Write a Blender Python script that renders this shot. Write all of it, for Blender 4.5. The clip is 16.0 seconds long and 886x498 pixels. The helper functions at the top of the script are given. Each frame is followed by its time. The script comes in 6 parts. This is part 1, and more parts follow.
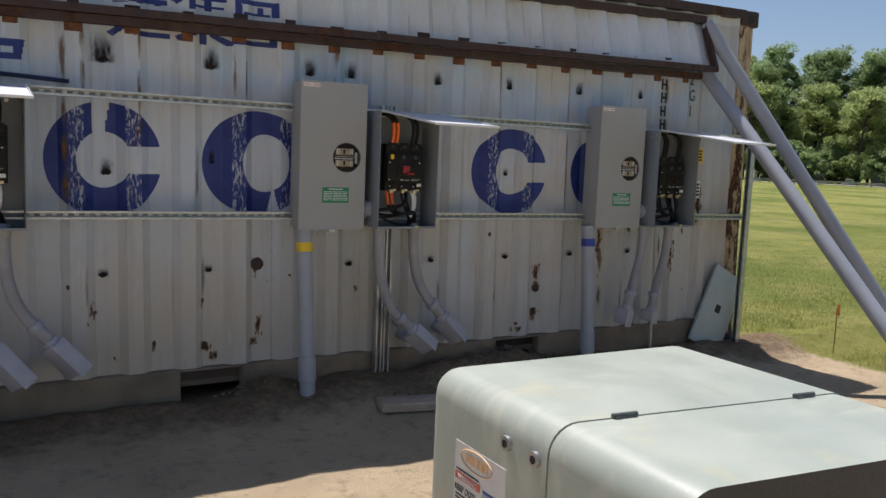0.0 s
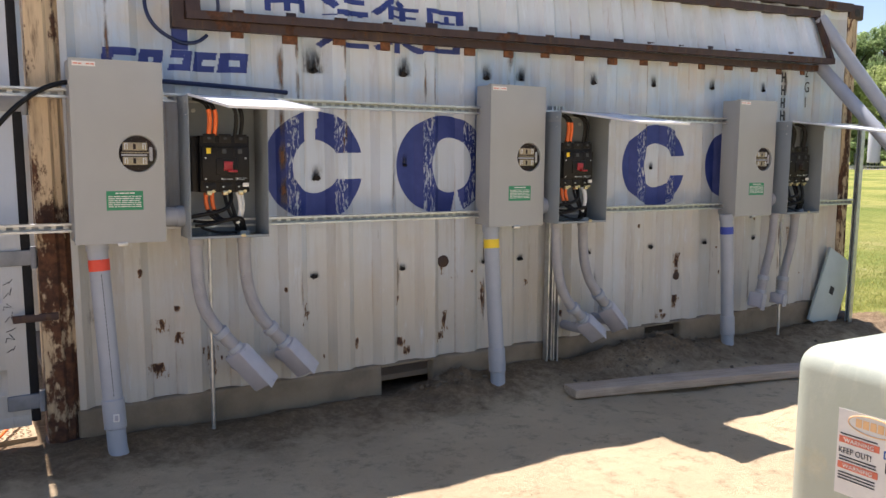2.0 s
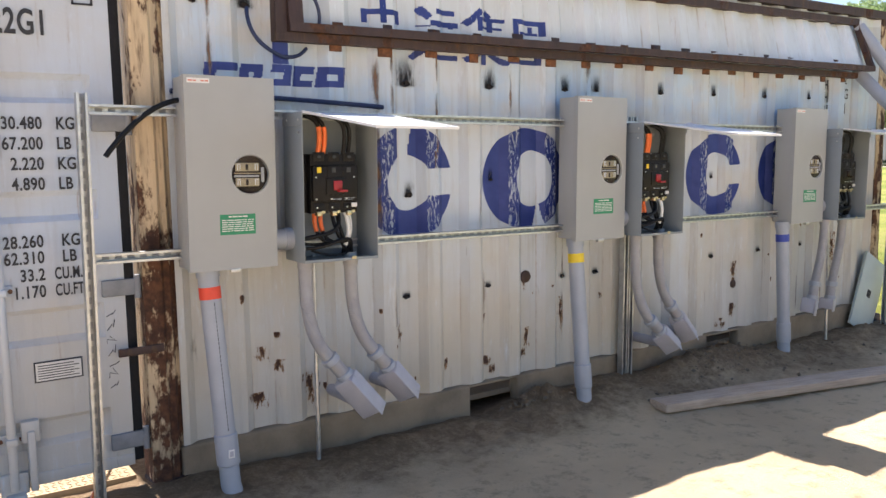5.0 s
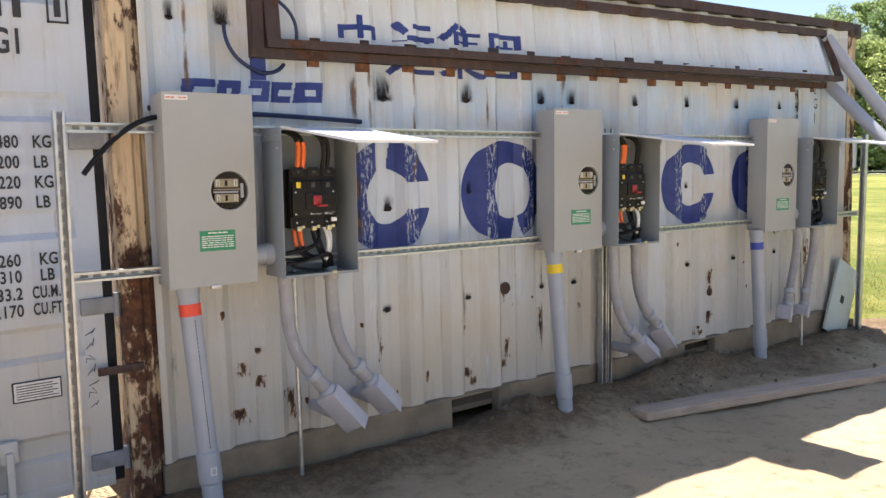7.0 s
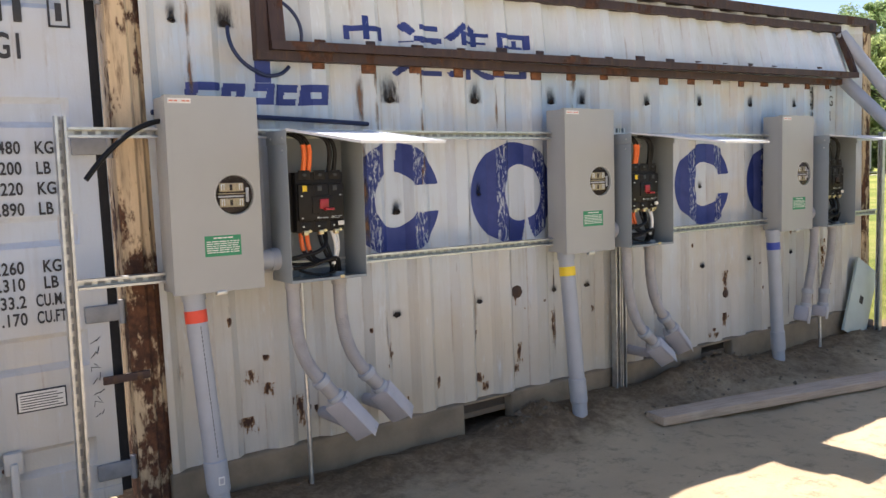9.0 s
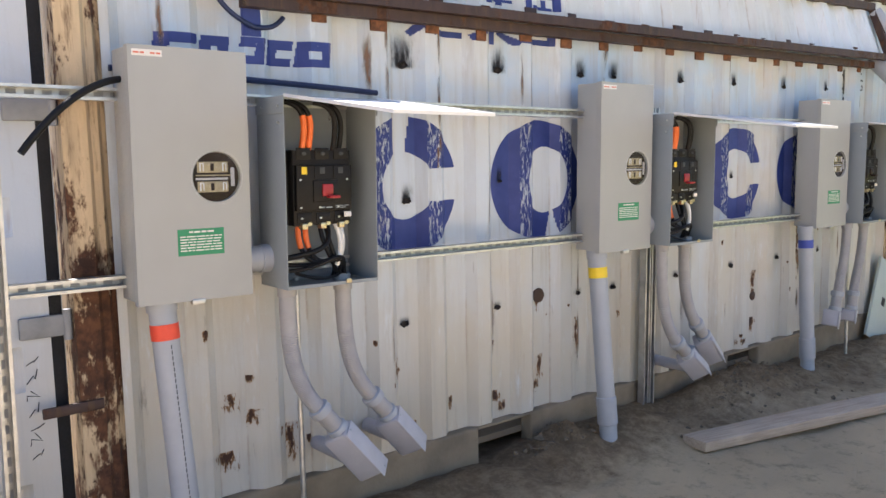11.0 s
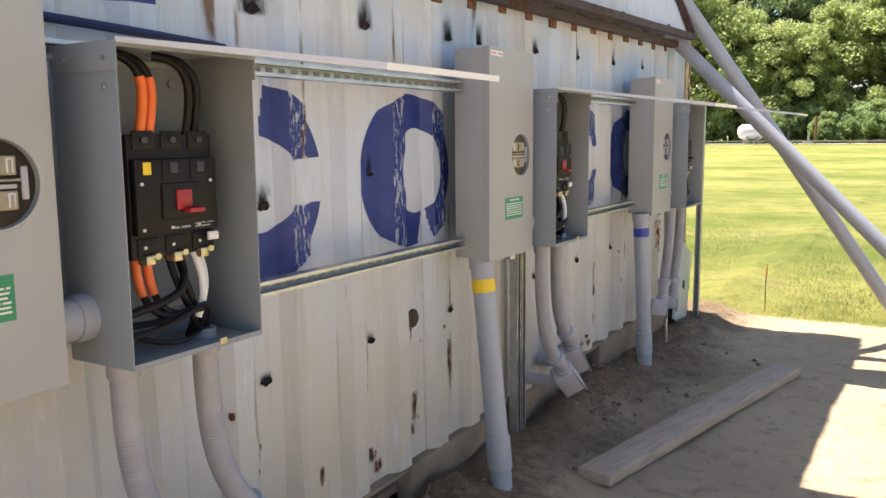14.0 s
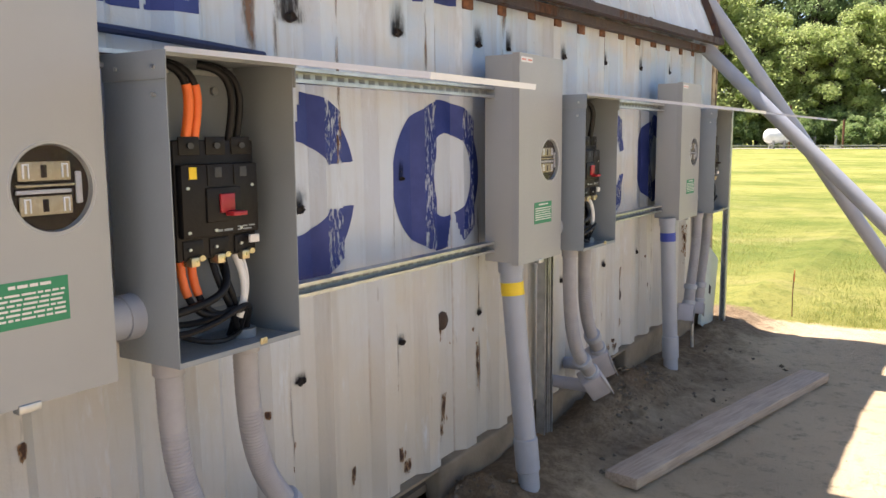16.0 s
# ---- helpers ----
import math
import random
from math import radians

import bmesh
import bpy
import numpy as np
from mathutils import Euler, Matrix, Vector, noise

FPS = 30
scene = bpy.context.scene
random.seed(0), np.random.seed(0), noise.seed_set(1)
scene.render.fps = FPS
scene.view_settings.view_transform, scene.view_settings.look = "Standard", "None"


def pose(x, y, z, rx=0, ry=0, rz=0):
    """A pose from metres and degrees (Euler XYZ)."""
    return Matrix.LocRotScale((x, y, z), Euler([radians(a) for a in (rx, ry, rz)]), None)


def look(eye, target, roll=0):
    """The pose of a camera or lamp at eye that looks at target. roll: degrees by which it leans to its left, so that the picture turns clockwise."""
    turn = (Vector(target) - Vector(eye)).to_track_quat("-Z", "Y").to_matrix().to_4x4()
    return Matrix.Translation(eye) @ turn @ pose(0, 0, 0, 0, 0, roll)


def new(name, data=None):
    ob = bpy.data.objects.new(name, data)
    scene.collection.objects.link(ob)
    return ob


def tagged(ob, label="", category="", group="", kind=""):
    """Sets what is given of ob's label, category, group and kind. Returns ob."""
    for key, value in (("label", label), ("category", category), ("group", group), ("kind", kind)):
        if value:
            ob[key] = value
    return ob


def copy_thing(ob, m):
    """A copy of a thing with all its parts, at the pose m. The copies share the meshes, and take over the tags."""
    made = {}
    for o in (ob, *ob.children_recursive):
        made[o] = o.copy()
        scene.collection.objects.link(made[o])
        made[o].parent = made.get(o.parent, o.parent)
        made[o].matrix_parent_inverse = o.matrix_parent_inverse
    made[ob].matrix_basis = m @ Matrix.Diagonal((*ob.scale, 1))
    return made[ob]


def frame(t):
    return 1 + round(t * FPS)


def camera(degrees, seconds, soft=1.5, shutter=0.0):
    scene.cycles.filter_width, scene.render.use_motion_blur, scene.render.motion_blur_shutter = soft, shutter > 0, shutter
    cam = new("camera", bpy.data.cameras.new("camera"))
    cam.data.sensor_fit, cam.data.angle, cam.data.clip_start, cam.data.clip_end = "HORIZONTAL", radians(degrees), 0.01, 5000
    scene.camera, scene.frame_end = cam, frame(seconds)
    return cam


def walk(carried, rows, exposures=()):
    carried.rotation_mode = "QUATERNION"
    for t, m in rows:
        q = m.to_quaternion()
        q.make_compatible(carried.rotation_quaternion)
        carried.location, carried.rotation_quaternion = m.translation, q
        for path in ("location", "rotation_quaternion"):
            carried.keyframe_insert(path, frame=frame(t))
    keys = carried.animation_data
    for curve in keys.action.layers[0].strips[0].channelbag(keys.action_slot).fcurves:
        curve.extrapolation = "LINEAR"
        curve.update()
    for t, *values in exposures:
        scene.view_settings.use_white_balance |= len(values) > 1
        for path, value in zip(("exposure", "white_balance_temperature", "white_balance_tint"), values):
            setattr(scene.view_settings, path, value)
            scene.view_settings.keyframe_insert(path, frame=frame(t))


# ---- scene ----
cam = camera(56.3, 16.0)

PATH = [
    (0, (0.86, -4.565, 1.39), (1.832, -2.831, 1.171), 2.4),
    (0.5, (0.591, -4.466, 1.404), (1.631, -2.764, 1.269), 1.7),
    (1, (0.238, -4.447, 1.385), (1.31, -2.768, 1.199), 1.1),
    (1.5, (-0.048, -4.37, 1.398), (0.984, -2.665, 1.231), -0.4),
    (2, (-0.267, -4.179, 1.381), (0.748, -2.471, 1.153), 0.6),
    (2.5, (-0.472, -4.057, 1.397), (0.587, -2.374, 1.185), 0.8),
    (3, (-0.74, -3.952, 1.43), (0.341, -2.289, 1.174), -0.1),
    (3.5, (-0.802, -3.778, 1.41), (0.248, -2.093, 1.17), -0.2),
    (4, (-0.805, -3.656, 1.442), (0.231, -1.956, 1.243), -0.1),
    (4.5, (-0.85, -3.644, 1.447), (0.247, -1.986, 1.225), 0.3),
    (7, (-0.891, -3.652, 1.448), (0.283, -2.044, 1.255), -0.8),
    (7.5, (-0.884, -3.662, 1.443), (0.312, -2.07, 1.262), -1.1),
    (8, (-0.881, -3.663, 1.442), (0.31, -2.066, 1.264), -1.5),
    (8.5, (-0.881, -3.648, 1.433), (0.308, -2.049, 1.254), -1.1),
    (9, (-0.838, -3.604, 1.423), (0.312, -1.977, 1.247), -1.6),
    (11.5, (-0.551, -2.595, 1.432), (0.767, -1.108, 1.203), 0.6),
    (12, (-0.411, -2.345, 1.439), (1.098, -1.042, 1.28), 1.3),
    (12.5, (-0.316, -2.134, 1.412), (1.268, -0.922, 1.255), 1.0),
    (13, (-0.207, -1.941, 1.428), (1.357, -0.703, 1.278), -0.0),
    (13.5, (-0.282, -1.81, 1.439), (1.372, -0.697, 1.273), 0.1),
    (14, (-0.402, -1.723, 1.447), (1.295, -0.7, 1.176), -0.5),
    (14.5, (-0.421, -1.725, 1.455), (1.285, -0.722, 1.168), -0.3),
    (15, (-0.44, -1.739, 1.457), (1.269, -0.738, 1.178), -0.6),
    (15.5, (-0.447, -1.726, 1.454), (1.252, -0.704, 1.19), -0.7),
    (16, (-0.454, -1.72, 1.453), (1.216, -0.651, 1.191), -0.4),
]
EXPOSURES = [(0, 0.14, 6050, 16), (0.5, -0.10, 5700, 15), (1.0, -0.10, 6000, 18), (1.5, 0.55, 6250, 21), (2.0, 1.12, 6300, 18), (2.6, 1.35, 6330, 18), (4, 1.52, 6300, 17), (9, 1.36, 6330, 17),
             (11.3, 1.76, 6280, 17), (12.2, 1.62, 6430, 18), (13.5, 1.49, 6560, 17), (16, 1.50, 6580, 18)]
walk(cam, [(t, look(eye, target, roll)) for t, eye, target, roll in PATH], EXPOSURES)

# ---- light ----
SUN_AZ, SUN_EL = -0.5, 64.3        # degrees: azimuth from +y towards -x, elevation
world = bpy.data.worlds.new("world")
scene.world = world
world.use_nodes = True
wn = world.node_tree
sky = wn.nodes.new("ShaderNodeTexSky")
sky.sky_type, sky.sun_disc = "NISHITA", False
sky.sun_elevation, sky.sun_rotation = radians(SUN_EL), radians(-SUN_AZ)
sky.air_density, sky.dust_density = 1.0, 0.7
wn.links.new(sky.outputs[0], wn.nodes["Background"].inputs[0])
wn.nodes["Background"].inputs[1].default_value = 0.078
sun = new("sun", bpy.data.lights.new("sun", "SUN"))
sun.data.energy, sun.data.angle, sun.data.color = 5.0, radians(0.53), (1.0, 0.94, 0.84)
a, e = radians(SUN_AZ), radians(SUN_EL)
sun.matrix_world = look((0, 0, 0), (math.sin(a) * math.cos(e), -math.cos(a) * math.cos(e), -math.sin(e)))

# ---- materials ----


class Nodes:
    """A small wrapper to write node materials in a few lines."""

    def __init__(self, name):
        self.mat = bpy.data.materials.new(name)
        self.mat.use_nodes = True
        self.t = self.mat.node_tree
        self.bsdf = self.t.nodes["Principled BSDF"]
        self.tc = self.t.nodes.new("ShaderNodeTexCoord")

    def add(self, kind, links=(), **props):
        n = self.t.nodes.new("ShaderNode" + kind)
        for k, v in props.items():
            if k == "values":
                for i, x in v.items():
                    n.inputs[i].default_value = x
            else:
                setattr(n, k, v)
        for i, out in links:
            self.t.links.new(out, n.inputs[i])
        return n

    def coords(self, scale=(1, 1, 1), space="Object"):
        m = self.add("Mapping", [(0, self.tc.outputs[space])])
        m.inputs["Scale"].default_value = scale
        return m.outputs[0]

    def noise(self, scale, detail=4.0, rough=0.55, stretch=(1, 1, 1), space="Object", distort=0.0):
        n = self.add("TexNoise", [(0, self.coords(stretch, space))])
        n.inputs["Scale"].default_value, n.inputs["Detail"].default_value = scale, detail
        n.inputs["Roughness"].default_value, n.inputs["Distortion"].default_value = rough, distort
        return n.outputs["Fac"]

    def ramp(self, fac, lo, hi, a=0.0, b=1.0):
        n = self.add("MapRange", [(0, fac)])
        n.interpolation_type = "SMOOTHSTEP"
        for i, v in zip((1, 2, 3, 4), (lo, hi, a, b)):
            n.inputs[i].default_value = v
        return n.outputs[0]

    def math(self, op, a, b):
        n = self.add("Math", operation=op)
        for i, v in enumerate((a, b)):
            if isinstance(v, (int, float)):
                n.inputs[i].default_value = v
            else:
                self.t.links.new(v, n.inputs[i])
        return n.outputs[0]

    def mix(self, fac, a, b, blend="MIX"):
        n = self.add("Mix", data_type="RGBA", blend_type=blend)
        for i, v in ((0, fac), (6, a), (7, b)):
            if isinstance(v, (int, float)):
                n.inputs[i].default_value = v
            elif isinstance(v, tuple):
                n.inputs[i].default_value = (*v, 1)
            else:
                self.t.links.new(v, n.inputs[i])
        return n.outputs[2]

    def done(self, colour, rough=0.6, metal=0.0, bump=None, height=0.002, alpha=None, spec=None):
        for name, v in (("Base Color", colour), ("Roughness", rough), ("Metallic", metal), ("Alpha", alpha), ("Specular IOR Level", spec)):
            if v is None:
                continue
            if isinstance(v, tuple):
                self.bsdf.inputs[name].default_value = (*v, 1)
            elif isinstance(v, (int, float)):
                self.bsdf.inputs[name].default_value = v
            else:
                self.t.links.new(v, self.bsdf.inputs[name])
        if bump is not None:
            b = self.add("Bump", [("Height", bump)])
            b.inputs["Distance"].default_value = height
            b.inputs["Strength"].default_value = 0.8
            self.t.links.new(b.outputs[0], self.bsdf.inputs["Normal"])
        return self.mat


def simple(name, colour, rough=0.5, metal=0.0, vary=0.12, scale=9.0, bump=0.0006, grain=120.0, speck=0.0, dirt=(0.16, 0.12, 0.08)):
    """Painted, moulded or cast surface: two scales of tone, fine grain and some dirt."""
    n = Nodes(name)
    big = n.ramp(n.noise(scale), 0.3, 0.75)
    fine = n.noise(grain, 2.0)
    dark = tuple(c * (1 - vary) for c in colour)
    col = n.mix(big, colour, dark)
    col = n.mix(n.ramp(n.noise(scale * 3.1, 6.0, 0.7), 0.62, 0.82, 0.0, 0.25 + speck), col, dirt)
    r = n.ramp(fine, 0.3, 0.7, max(0.05, rough - 0.08), min(1.0, rough + 0.08))
    return n.done(col, r, metal, fine, bump)


def wall_paint(name, white, warm, rusty, streak=0.5, cool=0.0):
    """Old container paint: chalky tone, long run-off streaks, rust from seams and chips, scuffs."""
    n = Nodes(name)
    blotch = n.ramp(n.noise(1.1, 5.0, 0.6), 0.38, 0.68)
    col = n.mix(blotch, white, warm)
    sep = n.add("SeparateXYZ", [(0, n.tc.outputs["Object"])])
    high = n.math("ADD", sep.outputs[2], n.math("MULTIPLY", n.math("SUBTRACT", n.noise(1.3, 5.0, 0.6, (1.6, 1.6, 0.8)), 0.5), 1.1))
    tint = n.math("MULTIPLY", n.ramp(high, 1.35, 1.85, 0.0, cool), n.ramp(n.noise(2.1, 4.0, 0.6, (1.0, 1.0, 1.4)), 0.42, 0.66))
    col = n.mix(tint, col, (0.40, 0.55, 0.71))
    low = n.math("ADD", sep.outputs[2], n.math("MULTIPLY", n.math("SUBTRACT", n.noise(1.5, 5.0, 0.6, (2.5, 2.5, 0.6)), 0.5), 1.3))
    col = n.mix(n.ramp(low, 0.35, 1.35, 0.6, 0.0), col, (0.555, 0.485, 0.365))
    fold = n.ramp(n.noise(1.0, 5.0, 0.7, (17.0, 17.0, 0.22)), 0.61, 0.70, 0.0, 0.16)
    col = n.mix(fold, col, (0.42, 0.36, 0.28))
    runs = n.ramp(n.noise(3.2, 6.0, 0.65, (6.0, 6.0, 0.45)), 0.48, 0.72, 0.0, streak)
    col = n.mix(runs, col, tuple(c * 0.72 for c in warm))
    pale = n.ramp(n.noise(7.0, 6.0, 0.7, (3.0, 3.0, 0.6)), 0.56, 0.74, 0.0, 0.55)
    col = n.mix(pale, col, tuple(min(0.86, c * 1.18) for c in white))
    drips = n.ramp(n.noise(5.0, 7.0, 0.7, (5.5, 5.5, 0.5), distort=0.3), 0.59, 0.71, 0.0, 0.32)
    gate = n.ramp(n.noise(1.7, 4.0), 0.40, 0.58)
    col = n.mix(n.math("MULTIPLY", drips, gate), col, (0.27, 0.17, 0.09))
    fold_at = n.math("ABSOLUTE", n.math("SUBTRACT", n.math("PINGPONG", n.math("SUBTRACT", sep.outputs[0], 1.256), 0.13675), 0.080), 0.0)
    line = n.ramp(n.math("ADD", fold_at, n.math("MULTIPLY", n.noise(30.0, 5.0, 0.7), 0.012)), 0.006, 0.013, 1.0, 0.0)
    line = n.math("MULTIPLY", line, n.ramp(n.noise(1.0, 6.0, 0.7, (3.7, 3.7, 1.6)), 0.50, 0.62, 0.0, 0.4))
    col = n.mix(line, col, (0.26, 0.15, 0.075))
    chips = n.ramp(n.noise(16.0, 8.0, 0.75, (1, 1, 0.7)), 0.71, 0.74)
    col = n.mix(chips, col, rusty)
    scratch = n.ramp(n.noise(26.0, 3.0, 0.5, (2.0, 2.0, 0.25)), 0.71, 0.77, 0.0, 0.35)
    col = n.mix(scratch, col, (0.22, 0.21, 0.20))
    fine = n.noise(90.0, 3.0)
    bump = n.math("ADD", n.math("MULTIPLY", fine, 0.25), n.math("MULTIPLY", n.noise(3.5, 3.0), 2.2))
    return n.done(col, n.ramp(fine, 0.3, 0.7, 0.5, 0.7), 0.0, n.math("SUBTRACT", bump, chips), 0.004)


M = {}
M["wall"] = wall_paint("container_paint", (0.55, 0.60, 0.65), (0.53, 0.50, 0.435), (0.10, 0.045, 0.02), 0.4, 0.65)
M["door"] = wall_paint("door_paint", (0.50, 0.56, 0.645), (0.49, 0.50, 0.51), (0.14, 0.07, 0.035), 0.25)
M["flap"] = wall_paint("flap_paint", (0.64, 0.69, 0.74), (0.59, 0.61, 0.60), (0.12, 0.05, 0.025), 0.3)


def rusty_steel(name, paint, cover, tone=1.0, drop=0.0):
    n = Nodes(name)
    rust = n.mix(n.ramp(n.noise(22.0, 6.0, 0.7), 0.35, 0.7), tuple(c * tone for c in (0.085, 0.036, 0.02)), tuple(c * tone for c in (0.24, 0.10, 0.045)))
    body = n.mix(n.ramp(n.noise(5.0, 4.0, 0.6, (3, 3, 0.4)), 0.35, 0.7), paint, tuple(c * 0.66 for c in paint))
    body = n.mix(n.ramp(n.noise(9.0, 6.0, 0.7, (3, 3, 0.35)), 0.5, 0.68, 0.0, 0.8), body, tuple(c * tone * tone for c in (0.36, 0.19, 0.08)))
    sep = n.add("SeparateXYZ", [(0, n.tc.outputs["Object"])])
    base = n.math("SUBTRACT", n.noise(4.2, 8.0, 0.68, (1.3, 1.3, 0.6)), n.ramp(sep.outputs[2], 0.7, 1.5, 0.0, drop))
    mask = n.ramp(base, cover, cover + 0.05)
    col = n.mix(mask, body, rust)
    fine = n.noise(60.0, 6.0, 0.7)
    return n.done(col, n.ramp(mask, 0, 1, 0.6, 0.9), 0.0, n.math("ADD", fine, n.math("MULTIPLY", mask, -0.8)), 0.003)


M["post"] = rusty_steel("rusty_yellowed_post", (0.62, 0.47, 0.29), 0.45, 0.55, 0.07)
M["beam"] = rusty_steel("rusty_brown_steel", (0.052, 0.027, 0.023), 0.55, 0.5)
M["rail"] = simple("sandy_bottom_rail", (0.29, 0.225, 0.15), 0.9, vary=0.4, scale=4.0, bump=0.002, grain=50.0, dirt=(0.15, 0.10, 0.06))
M["grime"] = simple("grimy_hinge", (0.27, 0.28, 0.30), 0.6, vary=0.35, scale=10.0)
M["rust"] = rusty_steel("bare_rust", (0.10, 0.045, 0.025), 0.42)
M["spot"] = rusty_steel("dark_rust", (0.05, 0.026, 0.018), 0.55, 0.45)
M["grey"] = simple("grey_enamel", (0.365, 0.37, 0.355), 0.42, vary=0.05, scale=5.0, bump=0.0002, speck=-0.2)
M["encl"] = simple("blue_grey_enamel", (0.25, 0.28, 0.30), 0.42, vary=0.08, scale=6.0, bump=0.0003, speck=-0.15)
# the lids' sunlit brightness is put into this tone; rims and clips share it
M["lid"] = simple("sunlit_pale_grey", (0.74, 0.75, 0.76), 0.4, vary=0.06, scale=5.0, bump=0.0002, speck=-0.2)
M["pvc"] = simple("grey_pvc", (0.37, 0.39, 0.425), 0.45, vary=0.1, scale=8.0, bump=0.0003)
M["sheet"] = simple("pale_green_sheet", (0.50, 0.56, 0.52), 0.45, vary=0.1, scale=6.0)
M["flex"] = simple("ribbed_grey_conduit", (0.36, 0.35, 0.35), 0.55, vary=0.15, scale=14.0)
M["lb"] = simple("grey_fitting", (0.42, 0.41, 0.44), 0.5, vary=0.1, scale=14.0)
M["lb_cover"] = simple("pale_fitting_cover", (0.50, 0.49, 0.51), 0.5, vary=0.1, scale=14.0)
M["galv"] = simple("galvanised_steel", (0.55, 0.56, 0.56), 0.38, 0.85, vary=0.25, scale=22.0, bump=0.0003)
M["jaw"] = simple("smoky_plastic", (0.45, 0.37, 0.24), 0.22, 0.0, vary=0.2, scale=40.0)
M["punch"] = simple("punched_slot", (0.34, 0.35, 0.36), 0.6, vary=0.2)
M["slot"] = simple("dark_slot", (0.05, 0.05, 0.05), 0.8, vary=0.2)
M["black"] = simple("black_plastic", (0.017, 0.015, 0.014), 0.45, vary=0.2, scale=20.0, speck=-0.15, dirt=(0.022, 0.021, 0.02))
M["cable"] = simple("black_cable", (0.012, 0.012, 0.013), 0.4, vary=0.2, scale=30.0, dirt=(0.05, 0.045, 0.04))
M["navy"] = simple("navy_cable", (0.014, 0.024, 0.075), 0.45, vary=0.2, scale=30.0, dirt=(0.06, 0.06, 0.07))
M["orange"] = simple("orange_tape", (0.85, 0.17, 0.03), 0.45, vary=0.12, scale=30.0, speck=-0.2)
M["white_wire"] = simple("white_wire", (0.75, 0.74, 0.70), 0.45, vary=0.1, scale=30.0)
M["red"] = simple("red_plastic", (0.36, 0.018, 0.026), 0.4, vary=0.15, scale=30.0, speck=-0.2)
M["brass"] = simple("brass_terminal", (0.62, 0.52, 0.32), 0.35, 0.9, vary=0.2, scale=50.0)
M["tape_red"] = simple("red_tape", (0.78, 0.07, 0.03), 0.45, vary=0.08, scale=30.0, speck=-0.2)
M["tape_yellow"] = simple("yellow_tape", (0.86, 0.60, 0.02), 0.45, vary=0.08, scale=30.0, speck=-0.2)
M["tape_blue"] = simple("blue_tape", (0.03, 0.06, 0.35), 0.45, vary=0.08, scale=30.0, speck=-0.2)
M["green"] = simple("green_sticker", (0.02, 0.24, 0.11), 0.45, vary=0.08, scale=30.0, speck=-0.2)
M["sticker"] = simple("white_sticker", (0.74, 0.72, 0.68), 0.5, vary=0.08, scale=20.0)
M["ink"] = simple("black_ink", (0.03, 0.03, 0.035), 0.6, vary=0.2, scale=40.0, speck=0.1, dirt=(0.3, 0.31, 0.33))
M["red_ink"] = simple("red_ink", (0.66, 0.17, 0.10), 0.5, vary=0.1, scale=40.0)
M["blue_ink"] = simple("blue_ink", (0.03, 0.10, 0.35), 0.5, vary=0.1, scale=40.0)
M["gold_ink"] = simple("orange_ink", (0.82, 0.52, 0.26), 0.5, vary=0.1, scale=40.0)
M["rubber"] = simple("black_rubber", (0.02, 0.02, 0.022), 0.75, vary=0.3, scale=12.0, dirt=(0.12, 0.11, 0.10))
M["scar"] = simple("burnt_metal", (0.03, 0.022, 0.018), 0.9, vary=0.4, scale=40.0, dirt=(0.12, 0.05, 0.02))
M["tank"] = simple("white_tank_paint", (0.72, 0.72, 0.70), 0.45, vary=0.15, scale=2.0)
M["dark_gear"] = simple("dark_machinery", (0.05, 0.055, 0.06), 0.6, vary=0.3, scale=1.5)
M["concrete"] = simple("pale_concrete", (0.42, 0.40, 0.36), 0.85, vary=0.25, scale=1.2)
M["bark"] = simple("tree_bark", (0.10, 0.075, 0.055), 0.9, vary=0.4, scale=2.5, bump=0.01, grain=14.0)
M["flag"] = simple("orange_flag", (0.85, 0.20, 0.04), 0.6, vary=0.1, scale=30.0)
M["plate"] = simple("sandy_tread_plate", (0.38, 0.28, 0.16), 0.7, 0.1, vary=0.3, scale=9.0)
M["soil"] = simple("dug_soil", (0.22, 0.165, 0.11), 0.95, vary=0.5, scale=6.0, bump=0.004, grain=60.0)
M["hinge"] = simple("dark_green_hinge", (0.10, 0.115, 0.105), 0.5, vary=0.2, scale=30.0)
# near-black tone that stands in for shade on the hood's front
M["front_sheet"] = simple("painted_front_shade", (0.075, 0.07, 0.06), 0.6, vary=0.2, scale=5.0)
M["brown_jaw"] = simple("brown_insulator", (0.030, 0.016, 0.013), 0.35, vary=0.3, scale=30.0)
M["inner"] = simple("plywood_floor", (0.20, 0.15, 0.10), 0.8, vary=0.3, scale=3.0)


